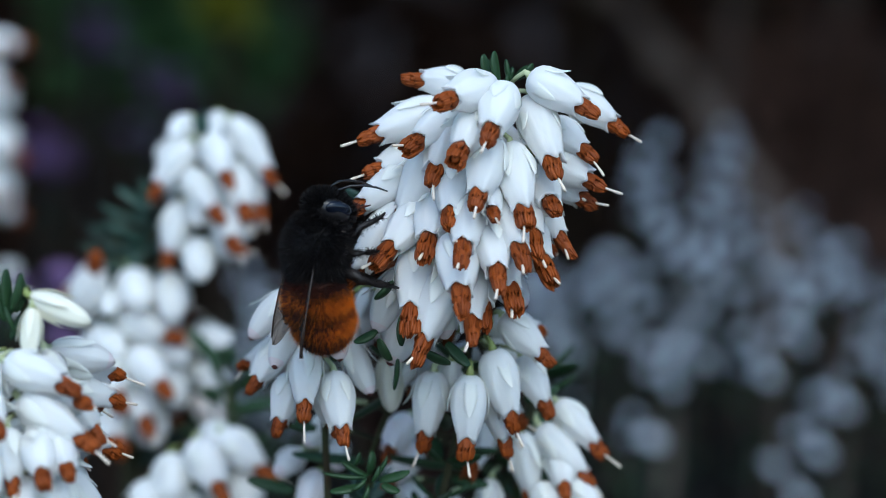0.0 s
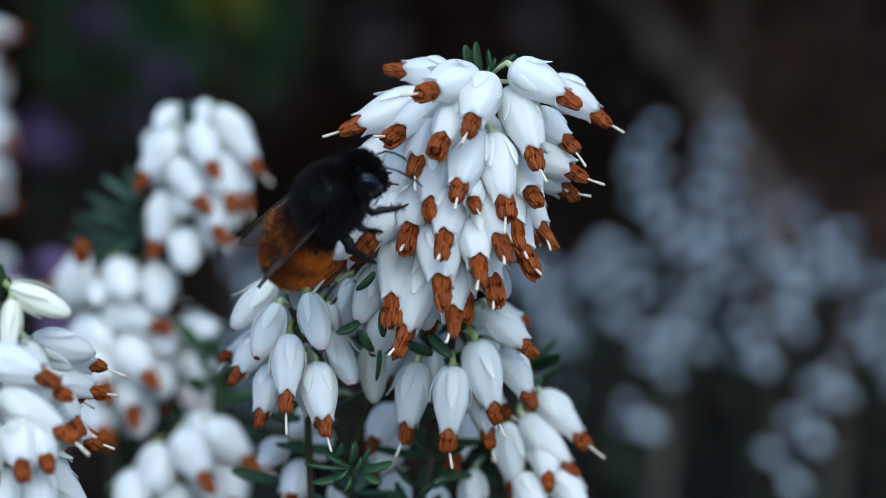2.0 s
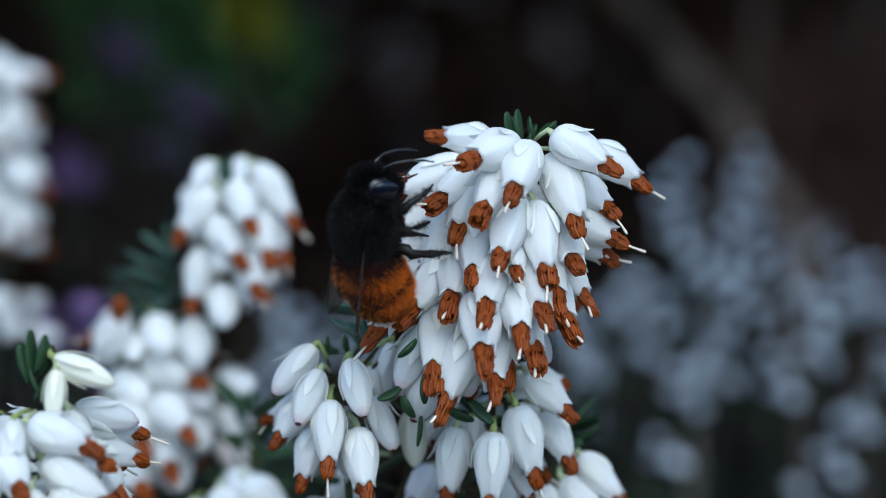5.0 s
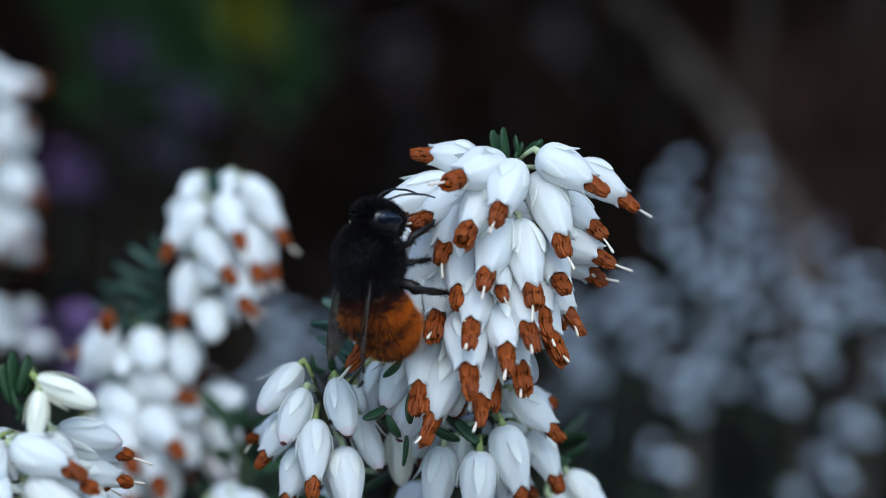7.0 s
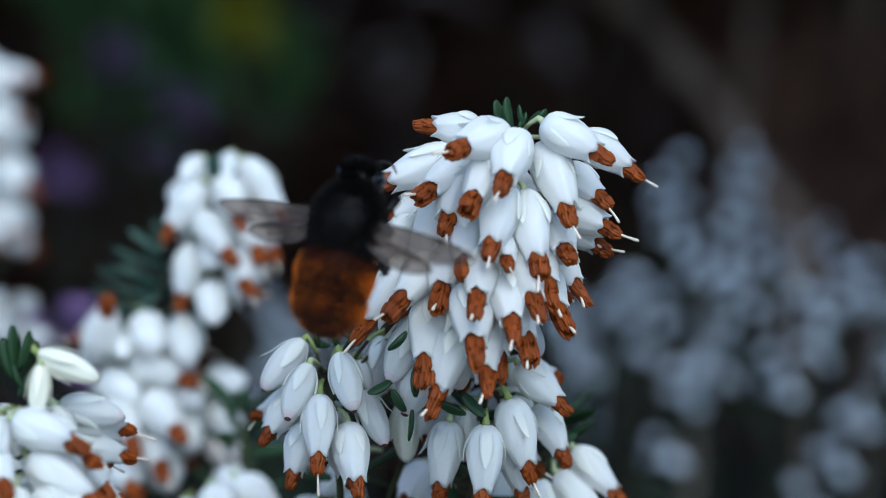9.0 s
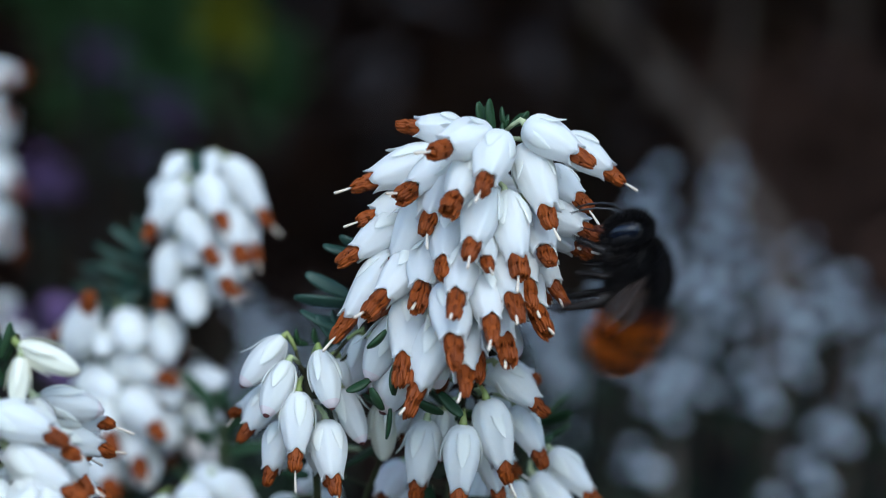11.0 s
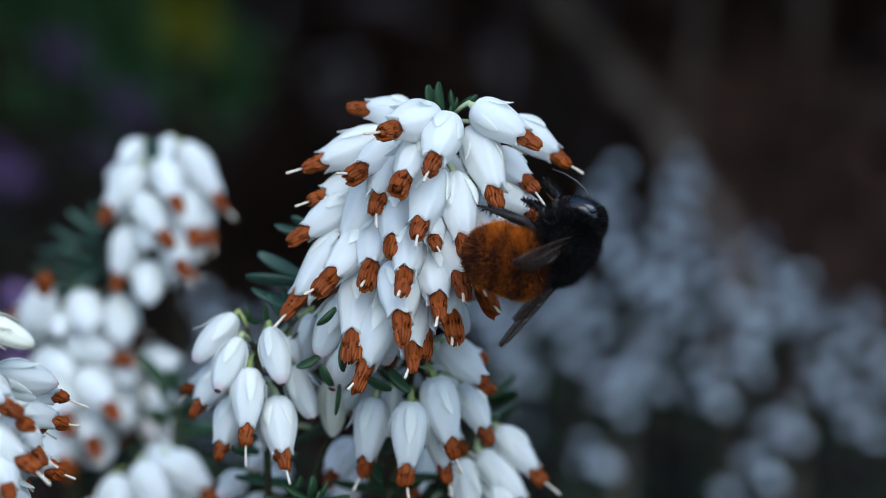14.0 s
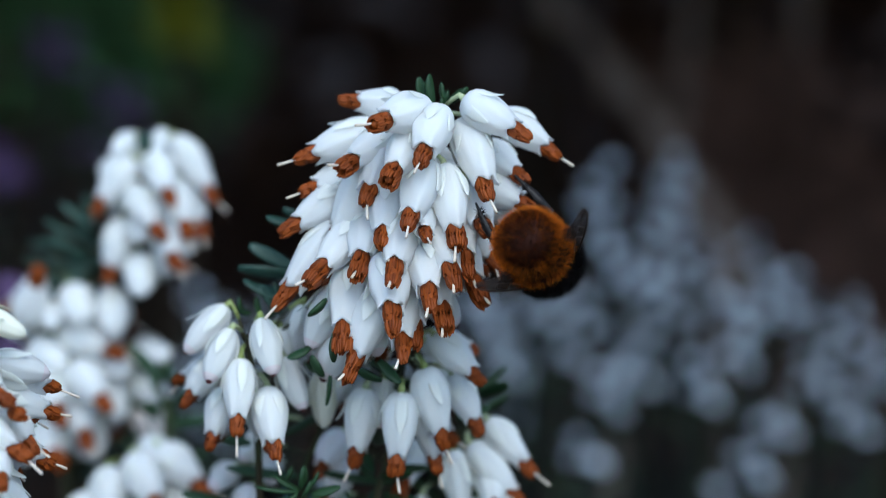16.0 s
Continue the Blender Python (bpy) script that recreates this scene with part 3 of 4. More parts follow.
floret(tall_clump, (-32.66, 45.44, 281.83), (-30.88, 41.87, 278.40), 'open', 1.15)
floret(tall_clump, (-29.40, 44.46, 282.04), (-26.45, 40.60, 279.79), 'open', 1.15)
floret(tall_clump, (-24.39, 49.59, 282.32), (-20.51, 45.81, 282.85), 'bud', 1.15)
floret(tall_clump, (-24.21, 50.23, 280.21), (-21.25, 47.14, 276.98), 'bud', 1.15)
floret(tall_clump, (-29.80, 45.89, 278.67), (-28.14, 41.77, 275.90), 'open', 1.15)
floret(tall_clump, (-34.96, 46.32, 281.08), (-33.40, 44.03, 276.61), 'bud', 1.15)
floret(tall_clump, (-32.65, 46.41, 275.87), (-31.02, 42.19, 273.92), 'open', 1.15)
floret(tall_clump, (-27.03, 48.23, 280.37), (-25.13, 45.00, 276.66), 'bud', 1.15)
floret(tall_clump, (-23.48, 50.67, 276.99), (-21.76, 46.38, 274.64), 'pinkish', 1.15)
floret(tall_clump, (-35.65, 46.49, 276.30), (-34.17, 43.00, 272.71), 'bud', 1.15)
floret(tall_clump, (-28.13, 48.61, 282.53), (-24.49, 44.75, 281.15), 'bud', 1.15)
floret(tall_clump, (-33.60, 46.75, 283.48), (-30.41, 42.64, 282.17), 'bud', 1.15)
floret(tall_clump, (-31.96, 48.23, 280.37), (-30.66, 43.93, 278.02), 'bud', 1.15)
floret(tall_clump, (-28.95, 47.46, 276.06), (-27.46, 43.38, 273.17), 'bud', 1.15)
floret(tall_clump, (-36.34, 48.13, 279.84), (-36.60, 45.39, 275.45), 'bud', 1.15)
floret(short_clump, (-22.68, 33.24, 276.04), (-20.33, 29.93, 272.84), 'open', 1.15)
floret(short_clump, (-20.34, 34.36, 276.66), (-16.84, 32.83, 273.75), 'open', 1.15)
floret(short_clump, (-25.11, 34.00, 274.62), (-24.38, 30.27, 271.27), 'bud', 1.15)
floret(short_clump, (-26.93, 33.57, 272.22), (-27.04, 29.49, 269.37), 'bud', 1.15)
floret(short_clump, (-21.14, 35.74, 272.98), (-19.34, 32.26, 269.64), 'bud', 1.15)
floret(short_clump, (-18.52, 35.74, 272.98), (-17.76, 31.91, 269.74), 'open', 1.15)
floret(short_clump, (-21.75, 37.35, 276.34), (-19.86, 33.28, 275.23), 'bud', 1.15)
floret(short_clump, (-23.66, 34.31, 270.67), (-22.77, 30.01, 268.16), 'open', 1.15)
floret(near_clump, (-29.64, -13.97, 299.02), (-25.30, -14.67, 297.25), 'cream', 0.80)
floret(near_clump, (-29.44, -14.61, 298.31), (-29.75, -15.64, 294.6), 'cream', 0.75)
floret(near_clump, (-31.18, -16.45, 294.78), (-27.12, -17.51, 293.38), 'open', 1.10)
floret(near_clump, (-29.48, -14.50, 294.35), (-26.79, -15.22, 292.01), 'open')
floret(near_clump, (-30.27, -16.33, 292.06), (-25.96, -17.31, 289.40), 'open', 1.10)
floret(near_clump, (-27.68, -14.73, 291.89), (-25.97, -16.76, 291.88), 'wide')
floret(near_clump, (-29.43, -16.80, 290.52), (-27.30, -17.97, 288.54), 'open')
floret(near_clump, (-31.07, -17.49, 290.07), (-30.47, -19.30, 286.74), 'open')
floret(near_clump, (-29.23, -16.98, 289.53), (-28.08, -20.91, 287.59), 'open')
floret(near_clump, (-28.00, -15.81, 289.23), (-26.55, -19.66, 287.74), 'open')
floret(near_clump, (-33.14, -17.10, 292.87), (-31.25, -20.99, 291.15), 'open')
floret(near_clump, (-32.43, -16.26, 294.74), (-32.26, -20.03, 291.93), 'bud')
floret(near_clump, (-28.85, -13.18, 294.89), (-27.57, -14.07, 292.16), 'bud')
floret(near_clump, (-32.80, -17.58, 288.43), (-31.77, -21.56, 286.21), 'open')
floret(near_clump, (-27.81, -16.28, 286.00), (-26.89, -20.26, 283.79), 'open')
floret(near_clump, (-30.09, -17.25, 286.27), (-29.36, -21.02, 283.60), 'open')
floret(near_clump, (-34.13, -16.33, 291.44), (-34.69, -20.25, 289.13), 'open')
floret(near_clump, (-35.04, -15.28, 294.52), (-36.01, -19.03, 292.10), 'open')
floret(near_clump, (-26.47, -13.48, 290.33), (-25.38, -14.09, 289.22), 'open')
leaf(spike, (3.73, 1.13, 312.54), (2.95, 1.17, 315.06))
leaf(spike, (4.15, 0.36, 312.80), (3.80, 0.39, 315.26))
leaf(spike, (5.18, 1.64, 312.57), (4.73, 1.59, 314.58))
leaf(spike, (6.02, 2.21, 312.94), (7.01, 2.01, 314.10))
leaf(spike, (3.40, 1.62, 311.91), (2.87, 1.51, 313.54))
leaf(spike, (5.60, 2.70, 312.80), (6.28, 2.42, 313.53))
leaf(spike, (4.05, -0.49, 312.03), (3.61, -0.66, 313.34))
leaf(spike, (4.57, -0.17, 312.12), (4.91, -0.38, 313.23))
leaf(spike, (4.88, 3.63, 312.34), (5.53, 3.46, 313.68))
leaf(spike, (3.86, 3.13, 312.40), (3.41, 3.05, 314.25))
leaf(spike, (-6.65, 7.12, 302.11), (-9.01, 6.82, 302.73))
leaf(spike, (-6.02, 8.19, 302.38), (-7.94, 7.95, 303.41))
leaf(spike, (-6.47, 8.41, 297.76), (-11.73, 8.09, 298.34))
leaf(spike, (-6.97, 9.51, 298.24), (-10.36, 9.38, 299.95))
leaf(spike, (-7.32, 7.05, 295.73), (-11.22, 6.96, 297.65))
leaf(spike, (-7.22, 10.10, 295.81), (-10.39, 9.82, 296.54))
leaf(spike, (-7.76, 6.89, 294.85), (-9.56, 6.87, 297.13))
leaf(spike, (-7.62, 8.93, 294.88), (-8.62, 8.95, 297.41))
leaf(spike, (-3.69, -3.48, 298.05), (-5.14, -4.11, 296.77))
leaf(spike, (-3.10, -3.40, 295.62), (-3.26, -4.24, 293.21))
leaf(spike, (0.26, -2.34, 293.06), (2.08, -3.06, 291.27))
leaf(spike, (-5.06, -1.20, 293.71), (-6.61, -1.73, 293.02))
leaf(spike, (-1.70, -1.46, 292.25), (0.48, -2.03, 291.35))
leaf(spike, (-4.10, -1.60, 291.47), (-5.05, -1.69, 293.27))
leaf(spike, (-3.68, -1.01, 289.10), (-3.45, -0.86, 292.20))
leaf(cluster_low, (-10.88, 4.91, 295.15), (-11.13, 4.73, 296.50))
leaf(cluster_low, (-9.46, 4.91, 295.16), (-9.76, 4.78, 296.73))
leaf(cluster_low, (-10.18, 5.89, 294.95), (-11.95, 5.60, 295.64))
leaf(cluster_low, (-8.84, 5.84, 294.60), (-7.71, 5.71, 296.23))
leaf(cluster_low, (-5.91, 5.24, 291.10), (-4.11, 4.71, 290.32))
leaf(cluster_low, (-7.74, 6.21, 290.86), (-9.51, 5.59, 289.62))
leaf(cluster_low, (-6.00, -0.77, 281.89), (-9.30, -1.09, 282.34))
leaf(cluster_low, (-5.93, -0.26, 281.89), (-8.21, -0.41, 283.30))
leaf(cluster_low, (-5.72, 0.25, 281.89), (-5.49, 0.17, 283.74))
leaf(cluster_low, (-5.25, -0.75, 281.97), (-4.32, -0.88, 283.55))
leaf(cluster_low, (-4.93, -1.28, 281.85), (-2.46, -1.55, 282.64))
leaf(cluster_low, (-4.74, -1.83, 281.63), (-3.46, -2.31, 281.22))
leaf(cluster_low, (-6.34, -1.45, 281.44), (-8.61, -1.92, 281.11))
leaf(cluster_low, (-5.67, -1.83, 281.63), (-6.31, -2.48, 280.23))
leaf(cluster_low, (-5.88, -1.94, 282.12), (-6.96, -2.48, 281.36))
leaf(cluster_low, (-5.44, -2.08, 281.93), (-4.90, -2.27, 283.11))
leaf(cluster_low, (-7.09, 1.31, 282.15), (-6.41, 1.16, 283.57))
leaf(sprig_behind, (-6.48, 10.62, 280.25), (-13.32, 10.36, 281.04))
leaf(sprig_behind, (-4.38, 10.67, 280.53), (1.45, 10.14, 279.80))
leaf(sprig_behind, (0.75, 10.36, 278.78), (3.77, 9.89, 278.43))
leaf(sprig_behind, (-7.58, 9.27, 284.08), (-4.33, 9.25, 286.22))
leaf(sprig_behind, (-10.50, 12.07, 282.67), (-13.29, 11.80, 283.46))
leaf(sprig_behind, (4.46, 9.80, 281.33), (1.67, 9.41, 281.43))
leaf(sprig_behind, (6.81, 11.51, 285.21), (9.36, 11.28, 286.22))
leaf(sprig_behind, (-12.49, 13.10, 277.06), (-16.24, 12.88, 278.10))
leaf(side_spike, (-22.52, 47.54, 302.25), (-23.55, 47.59, 304.79))
leaf(side_spike, (-21.98, 47.54, 302.25), (-20.82, 47.54, 304.53))
leaf(side_spike, (-22.29, 48.10, 302.56), (-22.69, 48.14, 305.05))
leaf(side_spike, (-21.64, 46.75, 302.36), (-22.03, 46.73, 304.52))
leaf(side_spike, (-22.84, 48.18, 302.44), (-24.15, 48.05, 303.98))
leaf(side_spike, (-21.40, 47.09, 302.59), (-20.56, 46.86, 303.59))
leaf(side_spike, (-22.9, 46.0, 302.6), (-23.3, 45.6, 304.7))
leaf(side_spike, (-22.5, 45.8, 302.7), (-22.4, 45.3, 304.4))
leaf(side_spike, (-22.2, 45.9, 302.4), (-21.8, 45.2, 303.9))
leaf(side_spike, (-28.45, 49.54, 293.47), (-32.60, 49.45, 295.25))
leaf(side_spike, (-28.67, 49.30, 292.13), (-32.98, 49.12, 293.43))
leaf(side_spike, (-28.12, 49.77, 294.81), (-31.51, 49.79, 297.18))
leaf(side_spike, (-29.00, 49.01, 290.52), (-32.87, 48.84, 291.82))
leaf(side_spike, (-28.67, 49.11, 291.06), (-31.13, 48.40, 289.36))
leaf(side_spike, (-28.13, 50.43, 292.77), (-30.27, 50.61, 296.06))
leaf(side_spike, (-28.56, 50.91, 295.46), (-29.17, 50.94, 297.94))
leaf(side_spike, (-27.96, 51.22, 291.52), (-26.00, 51.11, 293.21))
leaf(near_clump, (-31.35, -13.73, 297.51), (-31.57, -13.54, 300.88))
leaf(near_clump, (-30.98, -14.19, 297.82), (-30.19, -14.09, 300.65))
leaf(near_clump, (-30.82, -13.21, 297.62), (-30.14, -13.21, 299.90))
leaf(near_clump, (-31.55, -13.80, 297.11), (-32.30, -13.70, 300.00))
leaf(near_clump, (-30.84, -14.53, 296.43), (-31.59, -14.57, 298.51))
leaf(near_clump, (-31.31, -13.04, 295.70), (-30.43, -13.14, 297.39))


def inner_florets(owner, low, high, count, reach, seed, back_only=True):
    """The bells on the far side and inside of a spike."""
    rnd = random.Random(seed)
    a, b = Vector(low), Vector(high)
    for i in range(count):
        u = (i + rnd.random()) / count
        p = a.lerp(b, u)
        ang = rnd.uniform(0.1, math.pi - 0.1) if back_only else rnd.uniform(0, 2 * math.pi)
        out = Vector((math.cos(ang), math.sin(ang), 0))
        base = p + out * 1.6
        floret(owner, base, base + (out * (0.45 + 0.5 * u) + Vector((0, 0, -0.85 + 0.6 * u))).normalized() * reach, "open" if rnd.random() < 0.8 else "bud")


inner_florets(spike, (1, 1.6, 297), (3.8, 1.6, 309.5), 26, 4.6, 3)
inner_florets(cluster_centre, (1.5, 6.5, 288), (2.6, 5.8, 293), 7, 4.6, 4)
inner_florets(cluster_low, (-10, 5, 288), (-10.3, 4, 293), 5, 4.4, 5)
inner_florets(side_spike, (-24, 51.5, 294), (-22.8, 51.5, 302), 14, 3.9, 6)
inner_florets(near_clump, (-30, -12, 282), (-30.2, -12.3, 295), 20, 4.8, 8)
inner_florets(tall_clump, (-31, 54.5, 276), (-32, 52.5, 289), 20, 4.4, 9, False)
whorls(side_spike, (-31, 50, 272), (-28, 50, 292), 1.6, 6, 1.0, 11)
whorls(tall_clump, (-30.5, 55, 268), (-31.5, 53, 291), 2.0, 5, 0.9, 12)
whorls(short_clump, (-21.3, 42, 262), (-20, 41, 283), 2.0, 5, 0.8, 13)
whorls(spike, (-8.6, 12.7, 250), (-6.1, 10.1, 279), 2.2, 4.5, 0.9, 14)
whorls(sprig_behind, (5, 21, 262), (8.5, 18, 288), 2.4, 5, 0.9, 15)
whorls(cluster_centre, (-2, 8, 270), (2.0, 6, 291), 2.6, 4, 0.9, 16)

# ---- soft spikes further back ----
def back_spike(name, top, height, width, count, seed, petals=None, label="", foot=None, bell=5.0):
    """A whole spike out of plain-built bells: top in mm, the flowering length and its half width."""
    rnd = random.Random(seed)
    foot = foot or (top[0] + rnd.uniform(-25, 25), top[1] + rnd.uniform(0, 30), 0)
    low = Vector(top).lerp(Vector(foot), height / top[2])
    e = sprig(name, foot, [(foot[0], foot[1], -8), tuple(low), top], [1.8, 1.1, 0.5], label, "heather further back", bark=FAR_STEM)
    for i in range(count):
        u = (i + rnd.random()) / count
        p = low.lerp(Vector(top), u)
        ang = i * 2.4 + rnd.uniform(-0.4, 0.4)
        out = Vector((math.cos(ang), math.sin(ang), 0))
        base = p + out * width * 0.3
        d = (out * (0.8 + 0.3 * u) + Vector((0, 0, rnd.uniform(-0.8, -0.1) + 0.5 * u))).normalized()
        bell_at(e, base, base + d * bell * rnd.uniform(0.8, 1.1), petals, rnd)
    whorls(e, tuple(low - Vector((0, 0, 22))), tuple(low), 7, 6, 0.9, seed, 3)
    return e


def bell_at(owner, base, mouth, petals, rnd):
    b, m = Vector(base) * MM - owner.location, Vector(mouth) * MM - owner.location
    s = (m - b).length / (LENGTH * MM)
    q = (m - b).to_track_quat("Z", "Y").to_matrix().to_4x4()
    ob = part("floret", rnd.choice(petals or COROLLA), owner, Matrix.Translation(b) @ q @ Matrix.Diagonal((s, s, s, 1)))
    if not petals and rnd.random() < 0.35:
        part("anther", ANTHERS[0], ob, Matrix.Translation((0, 0, (LENGTH - 0.35) * MM)) @ Matrix.Diagonal((2.4, 2.4, 1, 1)))


WHITE = "slender spike of white heather far behind, tinted blue for shade, out of focus"
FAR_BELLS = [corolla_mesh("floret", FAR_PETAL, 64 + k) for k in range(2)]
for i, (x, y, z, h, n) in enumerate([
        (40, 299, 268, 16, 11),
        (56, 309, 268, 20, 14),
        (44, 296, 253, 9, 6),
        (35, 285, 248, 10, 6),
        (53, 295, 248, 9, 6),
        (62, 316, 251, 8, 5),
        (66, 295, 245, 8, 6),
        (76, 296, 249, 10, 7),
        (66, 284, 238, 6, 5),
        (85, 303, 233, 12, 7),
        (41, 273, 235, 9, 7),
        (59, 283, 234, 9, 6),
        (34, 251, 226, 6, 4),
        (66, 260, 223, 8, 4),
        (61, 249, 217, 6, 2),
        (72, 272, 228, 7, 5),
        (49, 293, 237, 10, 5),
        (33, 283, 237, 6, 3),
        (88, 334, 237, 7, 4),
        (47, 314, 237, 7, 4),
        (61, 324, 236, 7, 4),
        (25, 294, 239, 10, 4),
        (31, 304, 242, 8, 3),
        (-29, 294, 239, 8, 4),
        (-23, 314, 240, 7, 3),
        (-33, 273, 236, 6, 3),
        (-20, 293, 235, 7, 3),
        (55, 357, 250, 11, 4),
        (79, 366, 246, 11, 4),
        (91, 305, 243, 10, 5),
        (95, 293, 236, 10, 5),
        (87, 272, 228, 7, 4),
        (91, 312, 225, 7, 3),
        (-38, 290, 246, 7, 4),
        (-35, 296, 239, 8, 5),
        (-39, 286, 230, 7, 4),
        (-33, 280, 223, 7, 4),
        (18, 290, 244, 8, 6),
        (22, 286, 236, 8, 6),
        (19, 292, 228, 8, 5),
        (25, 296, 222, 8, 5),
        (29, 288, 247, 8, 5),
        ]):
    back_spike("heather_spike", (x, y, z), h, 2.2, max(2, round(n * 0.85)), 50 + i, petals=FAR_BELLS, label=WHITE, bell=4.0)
back_spike("heather_spike", (-60.5, 133, 305), 22, 4.5, 46, 80, bell=5.6, label="white heather spike behind, out of focus")
back_spike("heather_spike", (-58, 133, 275), 6, 3, 5, 81, label="white heather spike behind, out of focus")

PURPLES = [corolla_mesh("floret", PURPLE, 60 + s) for s in range(2)]
for i, (x, y, z, h, n) in enumerate([(-81, 330, 265, 5, 7), (-79, 400, 283, 7, 5), (-64.5, 400, 271, 7, 5), (-70, 400, 260, 5, 3), (-53.3, 138, 272.5, 8, 6)]):
    back_spike("heather_spike", (x, y, z), h, 4, n, 90 + i, petals=PURPLES, label="dim purple heather spike far behind, out of focus")


def shrub(x, y, top, spread, count, size, mat, seed, label, low=0.35):
    """A low leafy shrub: twigs from the ground and many small leaves."""
    rnd = random.Random(seed)
    e = tagged(new("shrub"), label, "shrub")
    e.location = (x * MM, y * MM, 0)
    twigs, blades = [], []
    for i in range(max(6, count // 30)):
        tip = (rnd.gauss(0, spread * 0.5), rnd.gauss(0, spread * 0.5), top * rnd.uniform(max(0.75, low), 1.0))
        mid = (tip[0] * 0.3, tip[1] * 0.3, tip[2] * 0.5)
        twigs.append(tube([(0, 0, -8), mid, tip], [2.5, 1.6, 0.6], 6))
        for j in range(30):
            u = rnd.uniform(low, 1.0)
            p = Vector(mid).lerp(Vector(tip), u)
            d = Vector((rnd.gauss(0, 1), rnd.gauss(0, 1), rnd.gauss(0.3, 0.7))).normalized()
            w = d.orthogonal().normalized() * size * 0.28
            s = size * rnd.uniform(0.6, 1.2)
            up = d.cross(w).normalized() * size * 0.08
            blades.append(([tuple(p), tuple(p + d * s * 0.5 + w + up), tuple(p + d * s), tuple(p + d * s * 0.5 - w + up), tuple(p + d * s * 0.5 - up)], [(0, 1, 4), (1, 2, 4), (2, 3, 4), (3, 0, 4)]))
    for t in twigs:
        part("twig", mesh_of("twig", *t, SHADED_WOOD), e)
    tagged(part("foliage", mesh_of("foliage", *joined(blades), mat), e), kind="stuff")


shrub(-92, 560, 302, 36, 620, 14, GREEN, 1, "dark green leafy shrub in the shade behind", 0.86)
shrub(-80, 590, 304, 24, 480, 14, GREEN, 2, "dark green leafy shrub in the shade behind", 0.86)
shrub(-52.5, 430, 298, 4, 170, 8, LIME, 3, "small lime-green shoot in front of the shrub", 0.955)
shrub(112, 620, 268, 34, 900, 11, LITTER, 5, "withered brown shrub behind the heather bed", 0.3)
shrub(150, 600, 262, 30, 700, 11, LITTER, 6, "withered brown shrub behind the heather bed", 0.3)


def hedge():
    """An evergreen hedge added behind the bed as a shade caster: bare stems below, a dense leafy crown, out of view,
    that overhangs the rear of the bed and keeps light off it.
    """
    rnd = random.Random(21)
    e = tagged(new("hedge"), "unseen dense dark evergreen hedge, added to shade the rear of the heather bed", "hedge")
    e.location = (0.1, 1.25, 0)
    for i in range(20):
        x, y = rnd.uniform(-900, 900), rnd.uniform(-150, 300)
        top = (x + rnd.uniform(-150, 150), y - rnd.uniform(50, 500), rnd.uniform(450, 800))
        part("stem", mesh_of("stem", *tube([(x, y, -10), (x * 0.98, y - 20, 300), top], [11, 8, 4], 7), SHADED_WOOD), e)
    v, f = [], []
    while len(f) < 4 * 46000:
        x, y, z = rnd.uniform(-1.9, 1.9), rnd.uniform(-1.11, 0.7), rnd.uniform(0.31, 1.0)
        swell = (x / 1.75) ** 4 + ((y + 0.195) / 0.90) ** 4 + max(0, (z - 0.36) / 0.6) ** 4 + 0.35 * noise.noise((x * 3, y * 3, z * 3))
        if swell > 1 or z < 0.35 - 0.04 * (y > -0.5):
            continue
        p = Vector((x, y, z)) * 1000
        d = Vector((rnd.gauss(0, 1), rnd.gauss(0, 1), rnd.gauss(-0.2, 0.7))).normalized()
        n = 46 * rnd.uniform(0.7, 1.3)
        w = d.orthogonal().normalized() * n * 0.3
        up = d.cross(w).normalized() * n * 0.06
        o = len(v)
        v += [tuple(p), tuple(p + d * n * 0.5 + w + up), tuple(p + d * n), tuple(p + d * n * 0.5 - w + up), tuple(p + d * n * 0.5 - up)]
        f += [(o, o + 1, o + 4), (o + 1, o + 2, o + 4), (o + 2, o + 3, o + 4), (o + 3, o, o + 4)]
    tagged(part("foliage", mesh_of("foliage", v, f, SHADE_CROWN), e), kind="stuff")
    v, f = [], []
    for i in range(9000):  # withered skirt added at the hedge's foot, down to the soil, as dark backing
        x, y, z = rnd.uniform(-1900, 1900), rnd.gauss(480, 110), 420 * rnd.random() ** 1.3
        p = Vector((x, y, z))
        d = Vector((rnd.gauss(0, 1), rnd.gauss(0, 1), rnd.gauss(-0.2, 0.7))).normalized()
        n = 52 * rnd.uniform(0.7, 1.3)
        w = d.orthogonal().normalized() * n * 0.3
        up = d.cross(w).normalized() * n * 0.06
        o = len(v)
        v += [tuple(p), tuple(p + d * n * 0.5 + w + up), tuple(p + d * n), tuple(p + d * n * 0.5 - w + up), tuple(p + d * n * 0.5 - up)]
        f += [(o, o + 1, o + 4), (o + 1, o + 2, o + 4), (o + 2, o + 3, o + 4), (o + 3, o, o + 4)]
    tagged(part("foliage", mesh_of("foliage", v, f, DARK_BACKING), e, None, "withered brown leaves added at the foot as a dark backing"), kind="stuff")


hedge()


